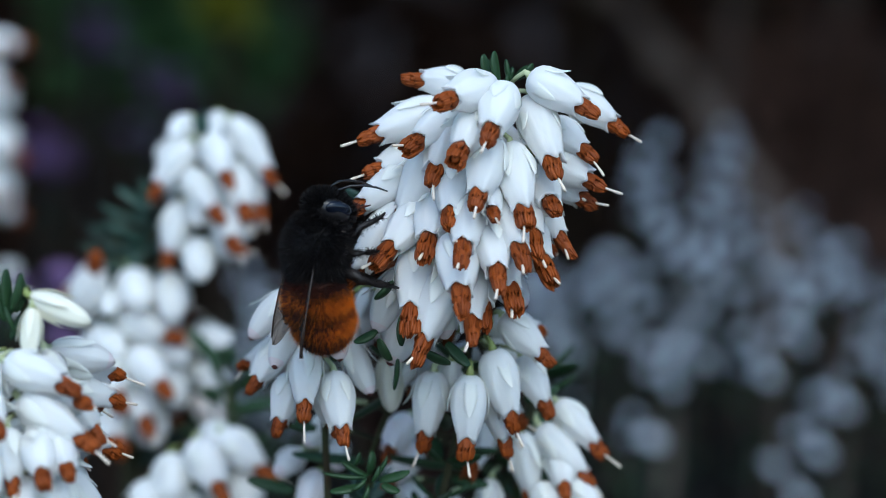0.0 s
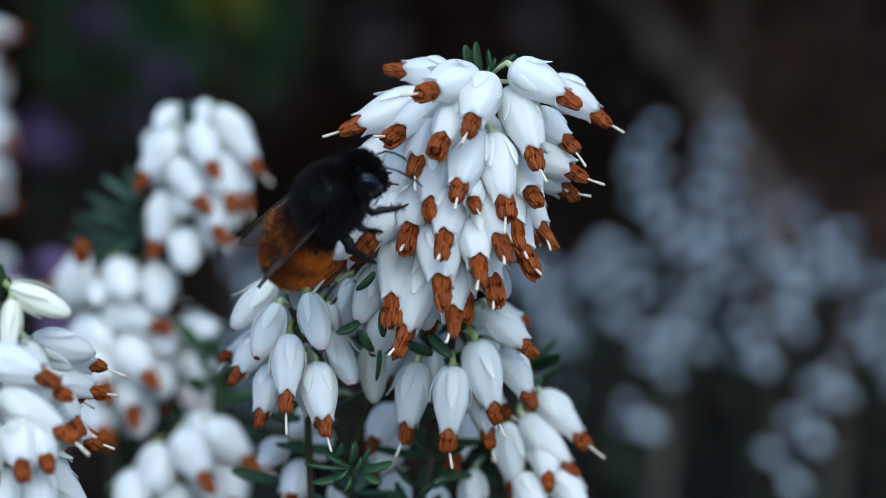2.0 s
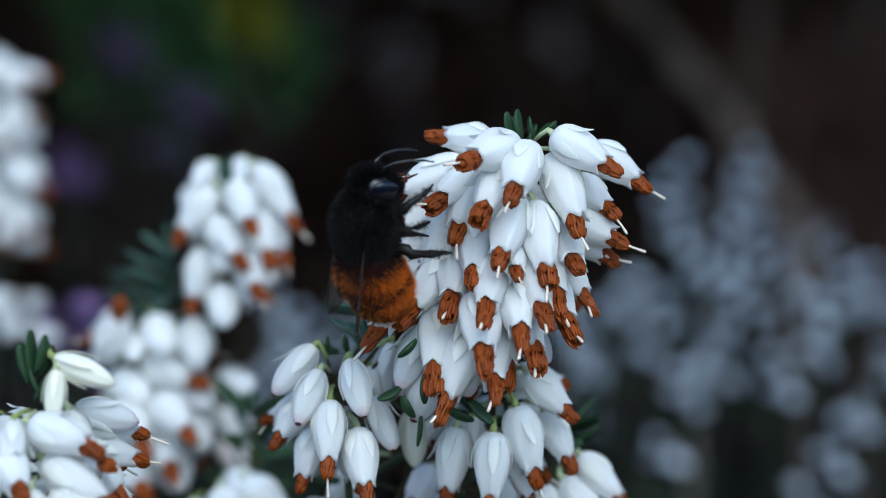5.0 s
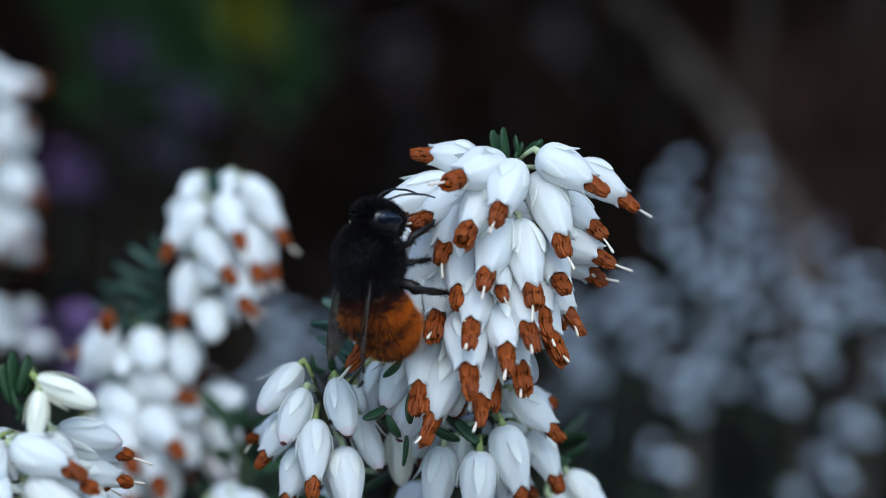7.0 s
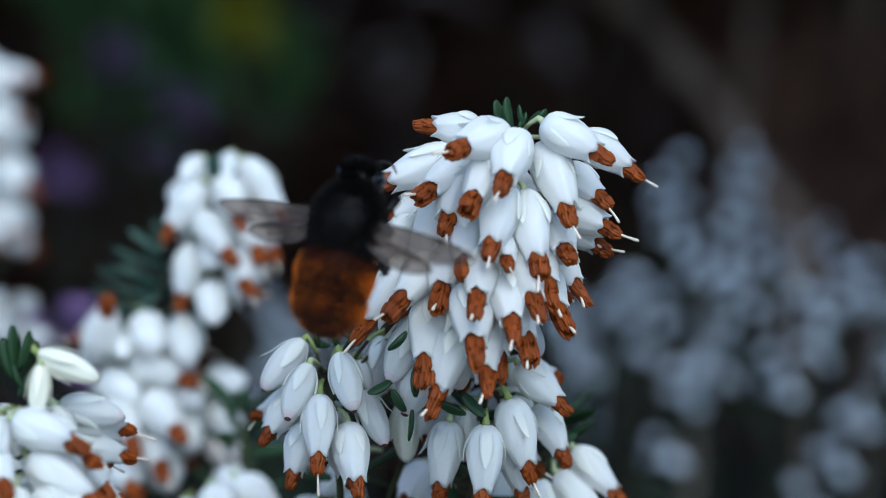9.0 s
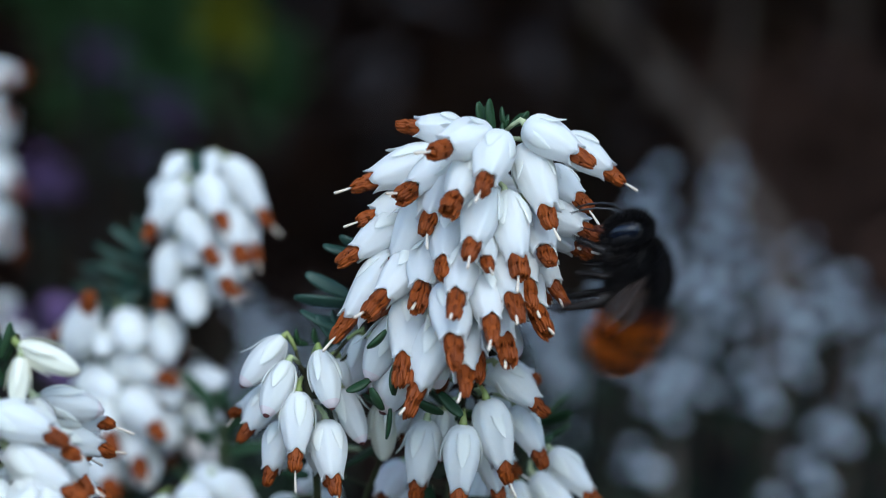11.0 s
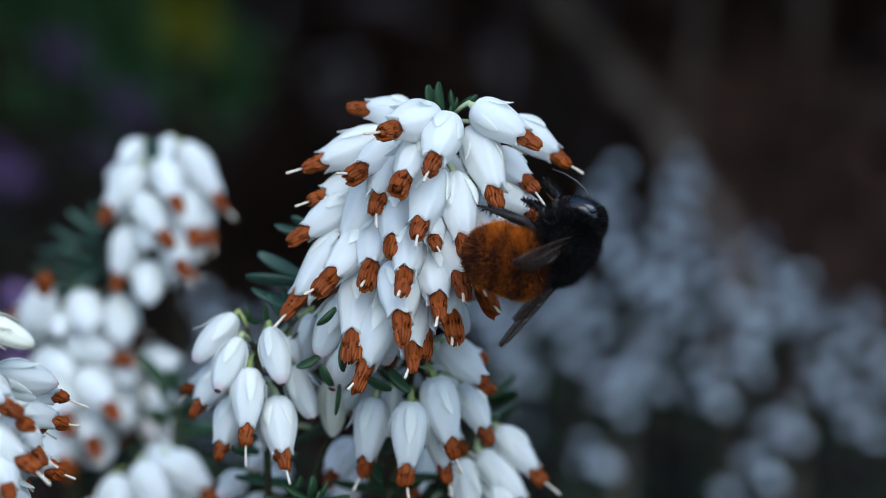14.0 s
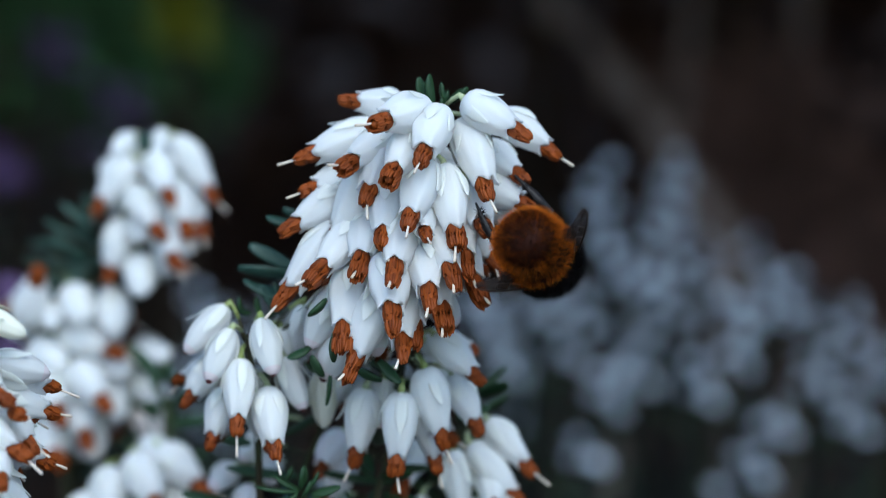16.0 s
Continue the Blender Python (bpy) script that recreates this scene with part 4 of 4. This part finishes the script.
def litter():
    rnd = random.Random(5)
    out = []
    for i in range(3400):
        y = rnd.uniform(250, 1900)
        x = rnd.uniform(-1700, 1700)
        m = Matrix.Translation((x, y, rnd.uniform(-8, 14))) @ Euler((rnd.uniform(-0.7, 0.7), rnd.uniform(-0.7, 0.7), rnd.uniform(0, 6))).to_matrix().to_4x4()
        s = rnd.uniform(12, 40)
        out.append(moved(([(0, -s, 0), (s * 0.4, 0, s * 0.12), (0, s, 0), (-s * 0.4, 0, s * 0.12), (0, 0, -s * 0.05)], [(0, 1, 4), (1, 2, 4), (2, 3, 4), (3, 0, 4)]), m))
    tagged(new("leaf_litter", mesh_of("leaf_litter", *joined(out), LITTER, smooth=False)), "brown fallen leaves and bark scraps on the soil", "leaf litter", kind="stuff")


litter()
for k, (a, b, r) in enumerate((((30, 560, 298), (88, 470, 225), 3.2), ((95, 620, 300), (60, 520, 120), 3.0), ((130, 640, 320), (120, 600, 0), 3.5))):
    foot = Vector((b[0] + (b[0] - a[0]) * 0.2, b[1] - 20, 0))
    t = tagged(new("dry_stem"), "bare grey-brown dry stem standing in the soil", "twig", "dry stems")
    t.location = foot * MM
    low, high = Vector(b) - foot, Vector(a) - foot
    stem = part("stalk", mesh_of("stalk", *tube([(0, 0, -8), tuple(low), tuple(low.lerp(high, 0.5) + Vector((2, 0, 3))), tuple(high)], [r, r * 0.9, r * 0.75, r * 0.5], 8), BARK), t)
    rnd = random.Random(70 + k)
    for u in (0.25, 0.5, 0.75):
        p = low.lerp(high, u)
        q = p + (high - low).normalized() * 14 + Vector((rnd.uniform(-9, 9), rnd.uniform(-9, 9), 3))
        part("side_twig", mesh_of("side_twig", *tube([tuple(p), tuple(p.lerp(q, 0.5) + Vector((0, 0, 1.5))), tuple(q)], [r * 0.45, r * 0.35, r * 0.2], 6), BARK), t)
        part("knot", mesh_of("knot", *ball(tuple(p), (r * 1.05, r * 1.05, r * 1.3), 10, 6), BARK), t)

# ---- the bee ----
BEE_SIZE = 0.95
bee = tagged(new("bee"), "furry black mason bee with a fox-red abdomen, on white heather", "bee")


def fur(owner, centre, radii, count, length, mat, seed, lean=(0, -0.35, 0), keep=None, width=0.055):
    """Many single tapered hairs standing on a rounded body."""
    rnd = random.Random(seed)
    v, f = [], []
    for i in range(count):
        z = rnd.uniform(-1, 1)
        a = rnd.uniform(0, 2 * math.pi)
        r = math.sqrt(1 - z * z)
        u = Vector((r * math.cos(a), r * math.sin(a), z))
        if keep and not keep(u, rnd):
            continue
        p = Vector((centre[0] + u.x * radii[0], centre[1] + u.y * radii[1], centre[2] + u.z * radii[2])) * 1.0
        n = Vector((u.x / radii[0], u.y / radii[1], u.z / radii[2])).normalized()
        d = (n + Vector(lean) + Vector((rnd.gauss(0, 0.22), rnd.gauss(0, 0.22), rnd.gauss(0, 0.22)))).normalized()
        h = length * rnd.uniform(0.55, 1.25)
        w = d.cross(Vector((rnd.gauss(0, 1), rnd.gauss(0, 1), rnd.gauss(0, 1)))).normalized() * width
        bend = p + d * h * 0.55 + n * 0.03
        tip = p + d * h + Vector(lean) * h * 0.25
        o = len(v)
        v += [tuple(p - n * 0.1 - w), tuple(p - n * 0.1 + w), tuple(bend + w * 0.7), tuple(bend - w * 0.7), tuple(tip)]
        f += [(o, o + 1, o + 2, o + 3), (o + 3, o + 2, o + 4)]
    return tagged(part("fur", mesh_of("fur", v, f, mat), owner), kind="stuff")


def bristles(path, radius, count, length, seed):
    rnd = random.Random(seed)
    v, f = [], []
    for i in range(count):
        u = rnd.random() * (len(path) - 1)
        k = min(int(u), len(path) - 2)
        p = Vector(path[k]).lerp(Vector(path[k + 1]), u - k)
        d = Vector((rnd.gauss(0, 1), rnd.gauss(0, 1), rnd.gauss(0, 1))).normalized()
        w = d.orthogonal().normalized() * 0.035
        o = len(v)
        p += d * radius * 0.6
        v += [tuple(p - w), tuple(p + w), tuple(p + d * length * rnd.uniform(0.5, 1.2))]
        f.append((o, o + 1, o + 2))
    return v, f


thorax = part("thorax", mesh_of("thorax", *joined([ball((0, 0, 0), (2.45, 2.85, 2.35)), ball((0, -1.3, 0.9), (1.2, 0.9, 0.9), 14, 8), ball((0, -2.1, -0.2), (0.8, 0.7, 0.8), 12, 8)]), BLACK), bee)
fur(thorax, (0, 0, 0), (2.45, 2.85, 2.35), 26000, 0.8, BLACK, 1, (0, -0.3, 0), width=0.016, keep=lambda u, r: r.random() < (0.45 if u.z > 0.7 and abs(u.y) < 0.6 else 1))
fur(thorax, (0, 0, 0), (2.45, 2.85, 2.35), 900, 0.8, DUST, 9, (0, -0.2, -0.2), width=0.012, keep=lambda u, r: u.z < 0.1)
head = part("head", mesh_of("head", *joined([ball((0, 0, 0), (1.85, 1.15, 1.75)), ball((0, 0.75, -1.1), (0.85, 0.6, 0.8), 14, 8)]), SHELL), bee, pose(0, 3.25 * MM, -0.6 * MM, -18))
fur(head, (0, 0, 0), (1.85, 1.15, 1.75), 7000, 0.65, BLACK, 2, (0, 0.1, 0.15), keep=lambda u, r: abs(u.x) < 0.62 or u.z > 0.75 or u.y < -0.55)
for side in (-1, 1):
    part("eye", mesh_of("eye", *moved(ball((0, 0, 0), (0.42, 0.66, 1.22), 20, 16), pose(side * 1.44, 0.22, 0.0, 8, side * 8, side * -18)), EYE), head, None, "glossy black compound eye")
    path = [(side * 0.45, 1.0, 0.35), (side * 0.75, 1.7, 0.3), (side * 1.05, 2.3, -0.3), (side * 1.25, 2.8, -1.3), (side * 1.35, 3.1, -2.4), (side * 1.35, 3.2, -3.4)]
    part("antenna", mesh_of("antenna", *tube(path, [0.09, 0.08, 0.09, 0.095, 0.09, 0.06], 8), SHELL), head)
    jaw = tube([(side * 0.75, 0.7, -1.5), (side * 0.6, 1.1, -2.0), (side * 0.15, 1.35, -2.25)], [0.26, 0.22, 0.08], 8)
    part("mandible", mesh_of("mandible", *jaw, RUST), head)
part("tongue", mesh_of("tongue", *tube([(0, 0.8, -1.7), (0, 1.2, -2.6), (0, 1.7, -3.3)], [0.16, 0.12, 0.05], 7), RUST), head)


def segment_body(centre, radii, bands):
    """A rounded piece of the abdomen with the overlapping edges of its plates."""
    v, f = [], []
    n, seg = 28, 28
    for i in range(n + 1):
        u = i / n
        a = math.pi * (0.03 + 0.94 * u)
        r = math.sin(a) ** 0.8 * (1 + 0.03 * (((u * bands) % 1) - 0.5))
        for k in range(seg):
            b = 2 * math.pi * k / seg
            v.append((centre[0] + radii[0] * r * math.cos(b), centre[1] + radii[1] * math.cos(a), centre[2] + radii[2] * r * math.sin(b)))
    for i in range(n):
        for k in range(seg):
            a, b = i * seg + k, i * seg + (k + 1) % seg
            f.append((a, b, b + seg, a + seg))
    f += [tuple(range(seg - 1, -1, -1)), tuple(range(n * seg, (n + 1) * seg))]
    return v, f


WAIST, HINGE = (0, -1.7, -0.25), (0, -2.7, -0.2)
FRONT, REAR = ((0, -2.2, 0), (2.5, 2.5, 2.35)), ((0, -1.15, 0), (2.42, 2.75, 2.25))
abdomen = part("abdomen", mesh_of("abdomen", *segment_body(*FRONT, 3), RUST), bee, pose(*[c * MM for c in WAIST]), "fox-red furry abdomen")
abdomen_tip = part("abdomen_tip", mesh_of("abdomen_tip", *segment_body(*REAR, 4), RUST), bee, None, "fox-red furry tip of the abdomen")


def tufts(u, shift):
    """The fringes of the plates: dense along their edges, thin between, and thin along the back."""
    fringe = 0.5 + 0.5 * math.cos(9.5 * u.y + shift)
    return (0.18 + 0.82 * fringe) * (1.0 - 0.72 * max(0, min(1, (u.z - 0.1) / 0.6))) * (1 - 0.9 * max(0, min(1, (-u.y - 0.5) / 0.35)))


for piece, (centre, radii), seed, shift, top in ((abdomen, FRONT, 3, 0.6, 0.35), (abdomen_tip, REAR, 6, 2.4, 2.0)):
    fur(piece, centre, radii, 60000, 0.78, ORANGE, seed, (0, -0.28, 0), width=0.008, keep=lambda u, r: u.y < top and r.random() < 0.6 * tufts(u, shift) * min(1, 1.2 - u.y))
    fur(piece, centre, radii, 26000, 0.5, MAROON, seed + 20, (0, -0.6, 0), width=0.014, keep=lambda u, r: u.y < top + 0.2)
    fur(piece, centre, radii, 11000, 0.6, BLACK, seed + 40, (0, -0.4, 0), width=0.02, keep=lambda u, r: u.y > top + 0.1 or r.random() < (0.4 if u.z > 0.55 else 0.06))


def wing(name, length, width, side, hind):
    """A wing lying back along -y from its hinge: a rippled membrane with raised veins."""
    v, f, nu, nv = [], [], 16, 6
    for i in range(nu + 1):
        u = i / nu
        lead = width * 0.16 * math.sin(math.pi * min(1, u * 0.9)) + 0.10
        trail = width * (0.9 * math.sin(math.pi * (0.08 + 0.84 * u ** 0.85)) ** 0.8)
        blunt = math.sqrt(max(0.004, 1 - max(0, (u - 0.72) / 0.28) ** 2.2))  # the rounded tip
        lead, trail = lead * blunt, trail * blunt
        for k in range(nv + 1):
            s = k / nv
            x = side * (lead - (lead + trail) * s)
            v.append((x, -u * length, 0.12 * math.sin(s * 9 + u * 3) * (0.3 + u) - 0.25 * s * u))
    o = len(v)
    v += [(x, y, z - 0.03) for x, y, z in v]
    for i in range(nu):
        for k in range(nv):
            a = i * (nv + 1) + k
            f += [(a, a + 1, a + nv + 2, a + nv + 1), (o + a, o + a + nv + 1, o + a + nv + 2, o + a + 1)]
    w = part(name, mesh_of(name, v, f, MEMBRANE), bee, None, "smoky translucent wing")

    def at(u, s):
        i, k = u * nu, s * nv
        return tuple(Vector(v[min(int(round(i)), nu) * (nv + 1) + min(int(round(k)), nv)]) + Vector((0, 0, 0.02)))

    for us, r in (([(0, 0), (0.25, 0), (0.5, 0), (0.75, 0), (0.94, 0)], 0.075), ([(0, 0.2), (0.25, 0.33), (0.5, 0.5), (0.69, 0.5)], 0.05), ([(0.06, 0.33), (0.25, 0.67), (0.44, 0.83)], 0.045),
                  ([(0.44, 0), (0.5, 0.33), (0.5, 0.5)], 0.04), ([(0.62, 0), (0.69, 0.33), (0.69, 0.5), (0.62, 0.83)], 0.04), ([(0.3, 0.33), (0.3, 0.67)], 0.04)):
        part("vein", mesh_of("vein", *tube([at(*p) for p in us], r, 5), VEIN), w)
    return w


HINGES = {}
for side in (1, -1):
    HINGES[wing("forewing", 8.6, 1.95, side, False)] = (side, (side * 1.85, 0.2, 1.0), 0)
    HINGES[wing("hindwing", 5.8, 1.6, side, True)] = (side, (side * 1.9, -0.7, 0.85), 10)

LEGS = []
LEG = material("black leg", (0.008, 0.007, 0.007), 0.5, size=900, second=(0.016, 0.012, 0.011), bump=0.5, spec=0.25)
for side in (-1, 1):
    for y, reach, back in ((1.3, 2.8, 1.7), (0.1, 3.1, 0.3), (-1.4, 3.2, -0.7)):
        pts = [(0, 0, 0), (side * 0.9, back * 0.25, -0.8), (side * reach * 0.40, back * 0.6, -0.9), (side * reach * 0.36, back * 0.9, -2.1), (side * reach * 0.26, back * 1.15, -3.1), (side * reach * 0.22, back * 1.35, -3.5)]
        fat = 1.45 if y < -1 else 0.95
        pts = [(x, w, z * (1.55 if y < -1 else 0.9)) for x, w, z in pts]
        leg = part("leg", mesh_of("leg", *tube(pts, [0.28 * fat, 0.32 * fat, 0.30 * fat, 0.24 * fat, 0.13, 0.08], 8), LEG), bee, pose(side * 1.2 * MM, y * MM, -1.5 * MM))
        tagged(part("leg_hair", mesh_of("leg_hair", *bristles(pts[:5], 0.33, 520, 0.5, 7 + len(LEGS)), BLACK), leg), kind="stuff")
        LEGS.append(leg)


def facing(place, forward, dorsal):
    y = Vector(forward).normalized()
    x = y.cross(Vector(dorsal)).normalized()
    m = Matrix((x, y, x.cross(y))).transposed().to_4x4()
    return Matrix.Translation([c * MM for c in place]) @ m


bee.scale = (BEE_SIZE,) * 3


def motions():
    # seconds, thorax (mm), way of the head, way of the back, bend of the abdomen, wings
    rows = [
        (0.0, (-9.5, -6.03, 301.1), (0.16, 0.05, 1.00), (-0.86, -0.50, 0.10), 14, 'rest'),
        (0.5, (-9.75, -6.00, 301.15), (0.12, 0.05, 1.00), (-0.86, -0.50, 0.10), 14, 'rest'),
        (1.0, (-9.8, -5.52, 301.1), (0.12, 0.05, 1.00), (-0.86, -0.50, 0.10), 14, 'rest'),
        (1.5, (-8.78, -8.71, 301.27), (0.36, -0.30, 0.88), (-0.64, -0.74, 0.22), 8, 'rest'),
        (2.0, (-6.90, -9.00, 304.6), (0.68, -0.20, 0.70), (-0.52, -0.66, 0.52), 12, 'rest'),
        (2.5, (-6.55, -8.75, 305.5), (0.62, -0.25, 0.72), (-0.58, -0.58, 0.50), 12, 'rest'),
        (3.0, (-7.30, -9.73, 305.46), (0.30, -0.45, 0.80), (-0.85, -0.40, 0.10), 12, 'rest'),
        (3.5, (-8.40, -7.82, 306.6), (-0.18, -0.15, 0.95), (-0.87, -0.42, -0.22), 14, 'rest'),
        (4.0, (-6.99, -8.15, 306.31), (0.05, -0.35, 0.92), (-0.85, -0.50, 0.00), 16, 'rest'),
        (4.5, (-7.36, -8.00, 308.43), (0.10, -0.25, 0.95), (-0.85, -0.50, 0.05), 18, 'rest'),
        (4.7, (-7.53, -7.95, 308.22), (0.10, -0.22, 0.95), (-0.85, -0.50, 0.05), 18, 'rest'),
        (6.8, (-5.71, -7.03, 305.45), (0.10, 0.05, 1.00), (-0.80, -0.58, 0.05), 26, 'rest'),
        (7.0, (-6.13, -6.80, 306.30), (0.10, 0.05, 1.00), (-0.80, -0.58, 0.05), 26, 'rest'),
        (7.5, (-6.13, -6.12, 306.20), (0.10, 0.05, 1.00), (-0.80, -0.58, 0.05), 26, 'rest'),
        (8.0, (-6.13, -5.17, 306.10), (0.10, 0.05, 1.00), (-0.80, -0.58, 0.05), 26, 'rest'),
        (8.4, (-7.26, -1.63, 305.73), (0.10, 0.10, 1.00), (-0.75, -0.65, 0.05), 4, 'half'),
        (8.9, (-7.90, -10.38, 307.57), (0.25, 0.30, 0.95), (-0.30, -0.90, 0.30), 0, 'fly'),
        (9.6, (-1.37, -20.02, 309.57), (0.20, 0.40, 0.90), (0.10, -0.90, 0.40), 0, 'fly'),
        (10.3, (7.9, -12.0, 305.9), (0.02, 0.65, 0.75), (0.00, -0.75, 0.65), 0, 'fly'),
        (10.4, (12.1, -9.0, 303.4), (-0.50, 0.25, 0.80), (0.35, -0.85, 0.45), 0, 'fly'),
        (10.5, (12.3, -8.5, 303.7), (-0.62, 0.25, 0.72), (0.40, -0.82, 0.50), 0, 'fly'),
        (10.6, (14.9, -8.0, 304.3), (-0.55, 0.20, 0.75), (0.50, -0.70, 0.50), 2, 'fly'),
        (10.7, (18.26, -10.53, 307.02), (-0.60, 0.15, 0.75), (0.60, -0.60, 0.50), 2, 'fly'),
        (10.8, (18.44, -6.00, 305.27), (-0.60, 0.10, 0.75), (0.65, -0.50, 0.50), 4, 'fly'),
        (10.9, (18.26, -4.37, 304.37), (-0.55, 0.05, 0.80), (0.75, -0.40, 0.45), 6, 'fly'),
        (11.0, (15.19, -2.79, 302.6), (-0.10, 0.00, 1.00), (0.95, -0.20, 0.15), 18, 'fly'),
        (11.1, (13.91, -3.30, 301.72), (0.25, 0.00, 0.95), (0.90, -0.30, -0.15), 24, 'half'),
        (11.2, (13.44, -3.71, 300.79), (0.40, 0.00, 0.90), (0.85, -0.30, -0.35), 26, 'curl'),
        (11.5, (12.27, -4.51, 300.52), (0.60, 0.00, 0.78), (0.75, -0.30, -0.50), 24, 'curl'),
        (11.7, (12.28, -4.54, 301.26), (0.50, 0.00, 0.85), (0.80, -0.30, -0.45), 26, 'curl'),
        (12.0, (13.5, -4.68, 301.6), (0.62, 0.00, 0.76), (0.74, -0.30, -0.58), 30, 'curl'),
        (12.5, (13.36, -7.10, 303.21), (0.48, 0.00, 0.87), (0.82, -0.30, -0.45), 34, 'curl'),
        (13.0, (13.33, -6.26, 303.95), (0.52, 0.10, 0.82), (0.78, -0.35, -0.50), 36, 'curl'),
        (13.3, (13.85, -7.70, 303.75), (0.45, 0.35, 0.75), (0.75, -0.50, -0.35), 40, 'curl'),
        (13.6, (13.7, -8.4, 304.1), (0.55, 0.60, 0.45), (0.60, -0.55, -0.50), 46, 'half'),
        (14.0, (13.3, -8.4, 303.9), (0.55, 0.60, 0.45), (0.60, -0.55, -0.50), 46, 'half'),
        (14.5, (12.89, -9.50, 304.49), (0.60, 0.70, 0.30), (0.55, -0.60, -0.50), 50, 'half'),
        (15.0, (12.93, -9.60, 304.49), (0.60, 0.70, 0.30), (0.55, -0.60, -0.50), 48, 'half'),
        (15.4, (13.8, -7.4, 302.1), (0.38, 0.84, -0.25), (0.52, -0.50, -0.62), 8, 'half'),
        (15.6, (13.4, -6.6, 301.9), (0.25, 0.90, -0.29), (0.54, -0.42, -0.68), 4, 'half'),
        (16.0, (13.1, -6.4, 301.7), (0.23, 0.91, -0.31), (0.52, -0.42, -0.70), 4, 'half'),
    ]
    wings = {"rest": (4, -10, -2), "curl": (5, 12, 2), "half": (24, 10, 6), "fly": (84, 0, 4)}
    walk(bee, [(t, facing(p, f, d)) for t, p, f, d, bend, w in rows])
    curled = [(t, pose(*[c * MM for c in WAIST], bend * 0.75), pose(*[c * MM for c in HINGE], 4 + bend * 0.75)) for t, p, f, d, bend, w in rows]
    walk(abdomen, [(t, front) for t, front, rear in curled])
    walk(abdomen_tip, [(t, front @ rear) for t, front, rear in curled])
    # in flight each wing swings 78 degrees up and down, four steps to a beat, with a shorter beat every half second
    beats = []
    for k in range(frame(8.9), frame(11.0)):
        d = (k - 271 + 7) % 15 - 7
        beats.append(((k - 1) / FPS, 40 if abs(d) == 7 else 78 * round(math.sin(math.pi / 2 * d))))
    for w, (side, hinge, extra) in HINGES.items():
        at = [c * MM for c in hinge]
        still = [(r[0], pose(*at, wings[r[5]][2], side * wings[r[5]][1], side * (wings[r[5]][0] - extra))) for r in rows if r[5] != "fly"]
        flap = [(t, pose(*at, 4, side * lift, side * (84 - extra))) for t, lift in beats]
        walk(w, sorted(still + flap, key=lambda r: r[0]))


motions()
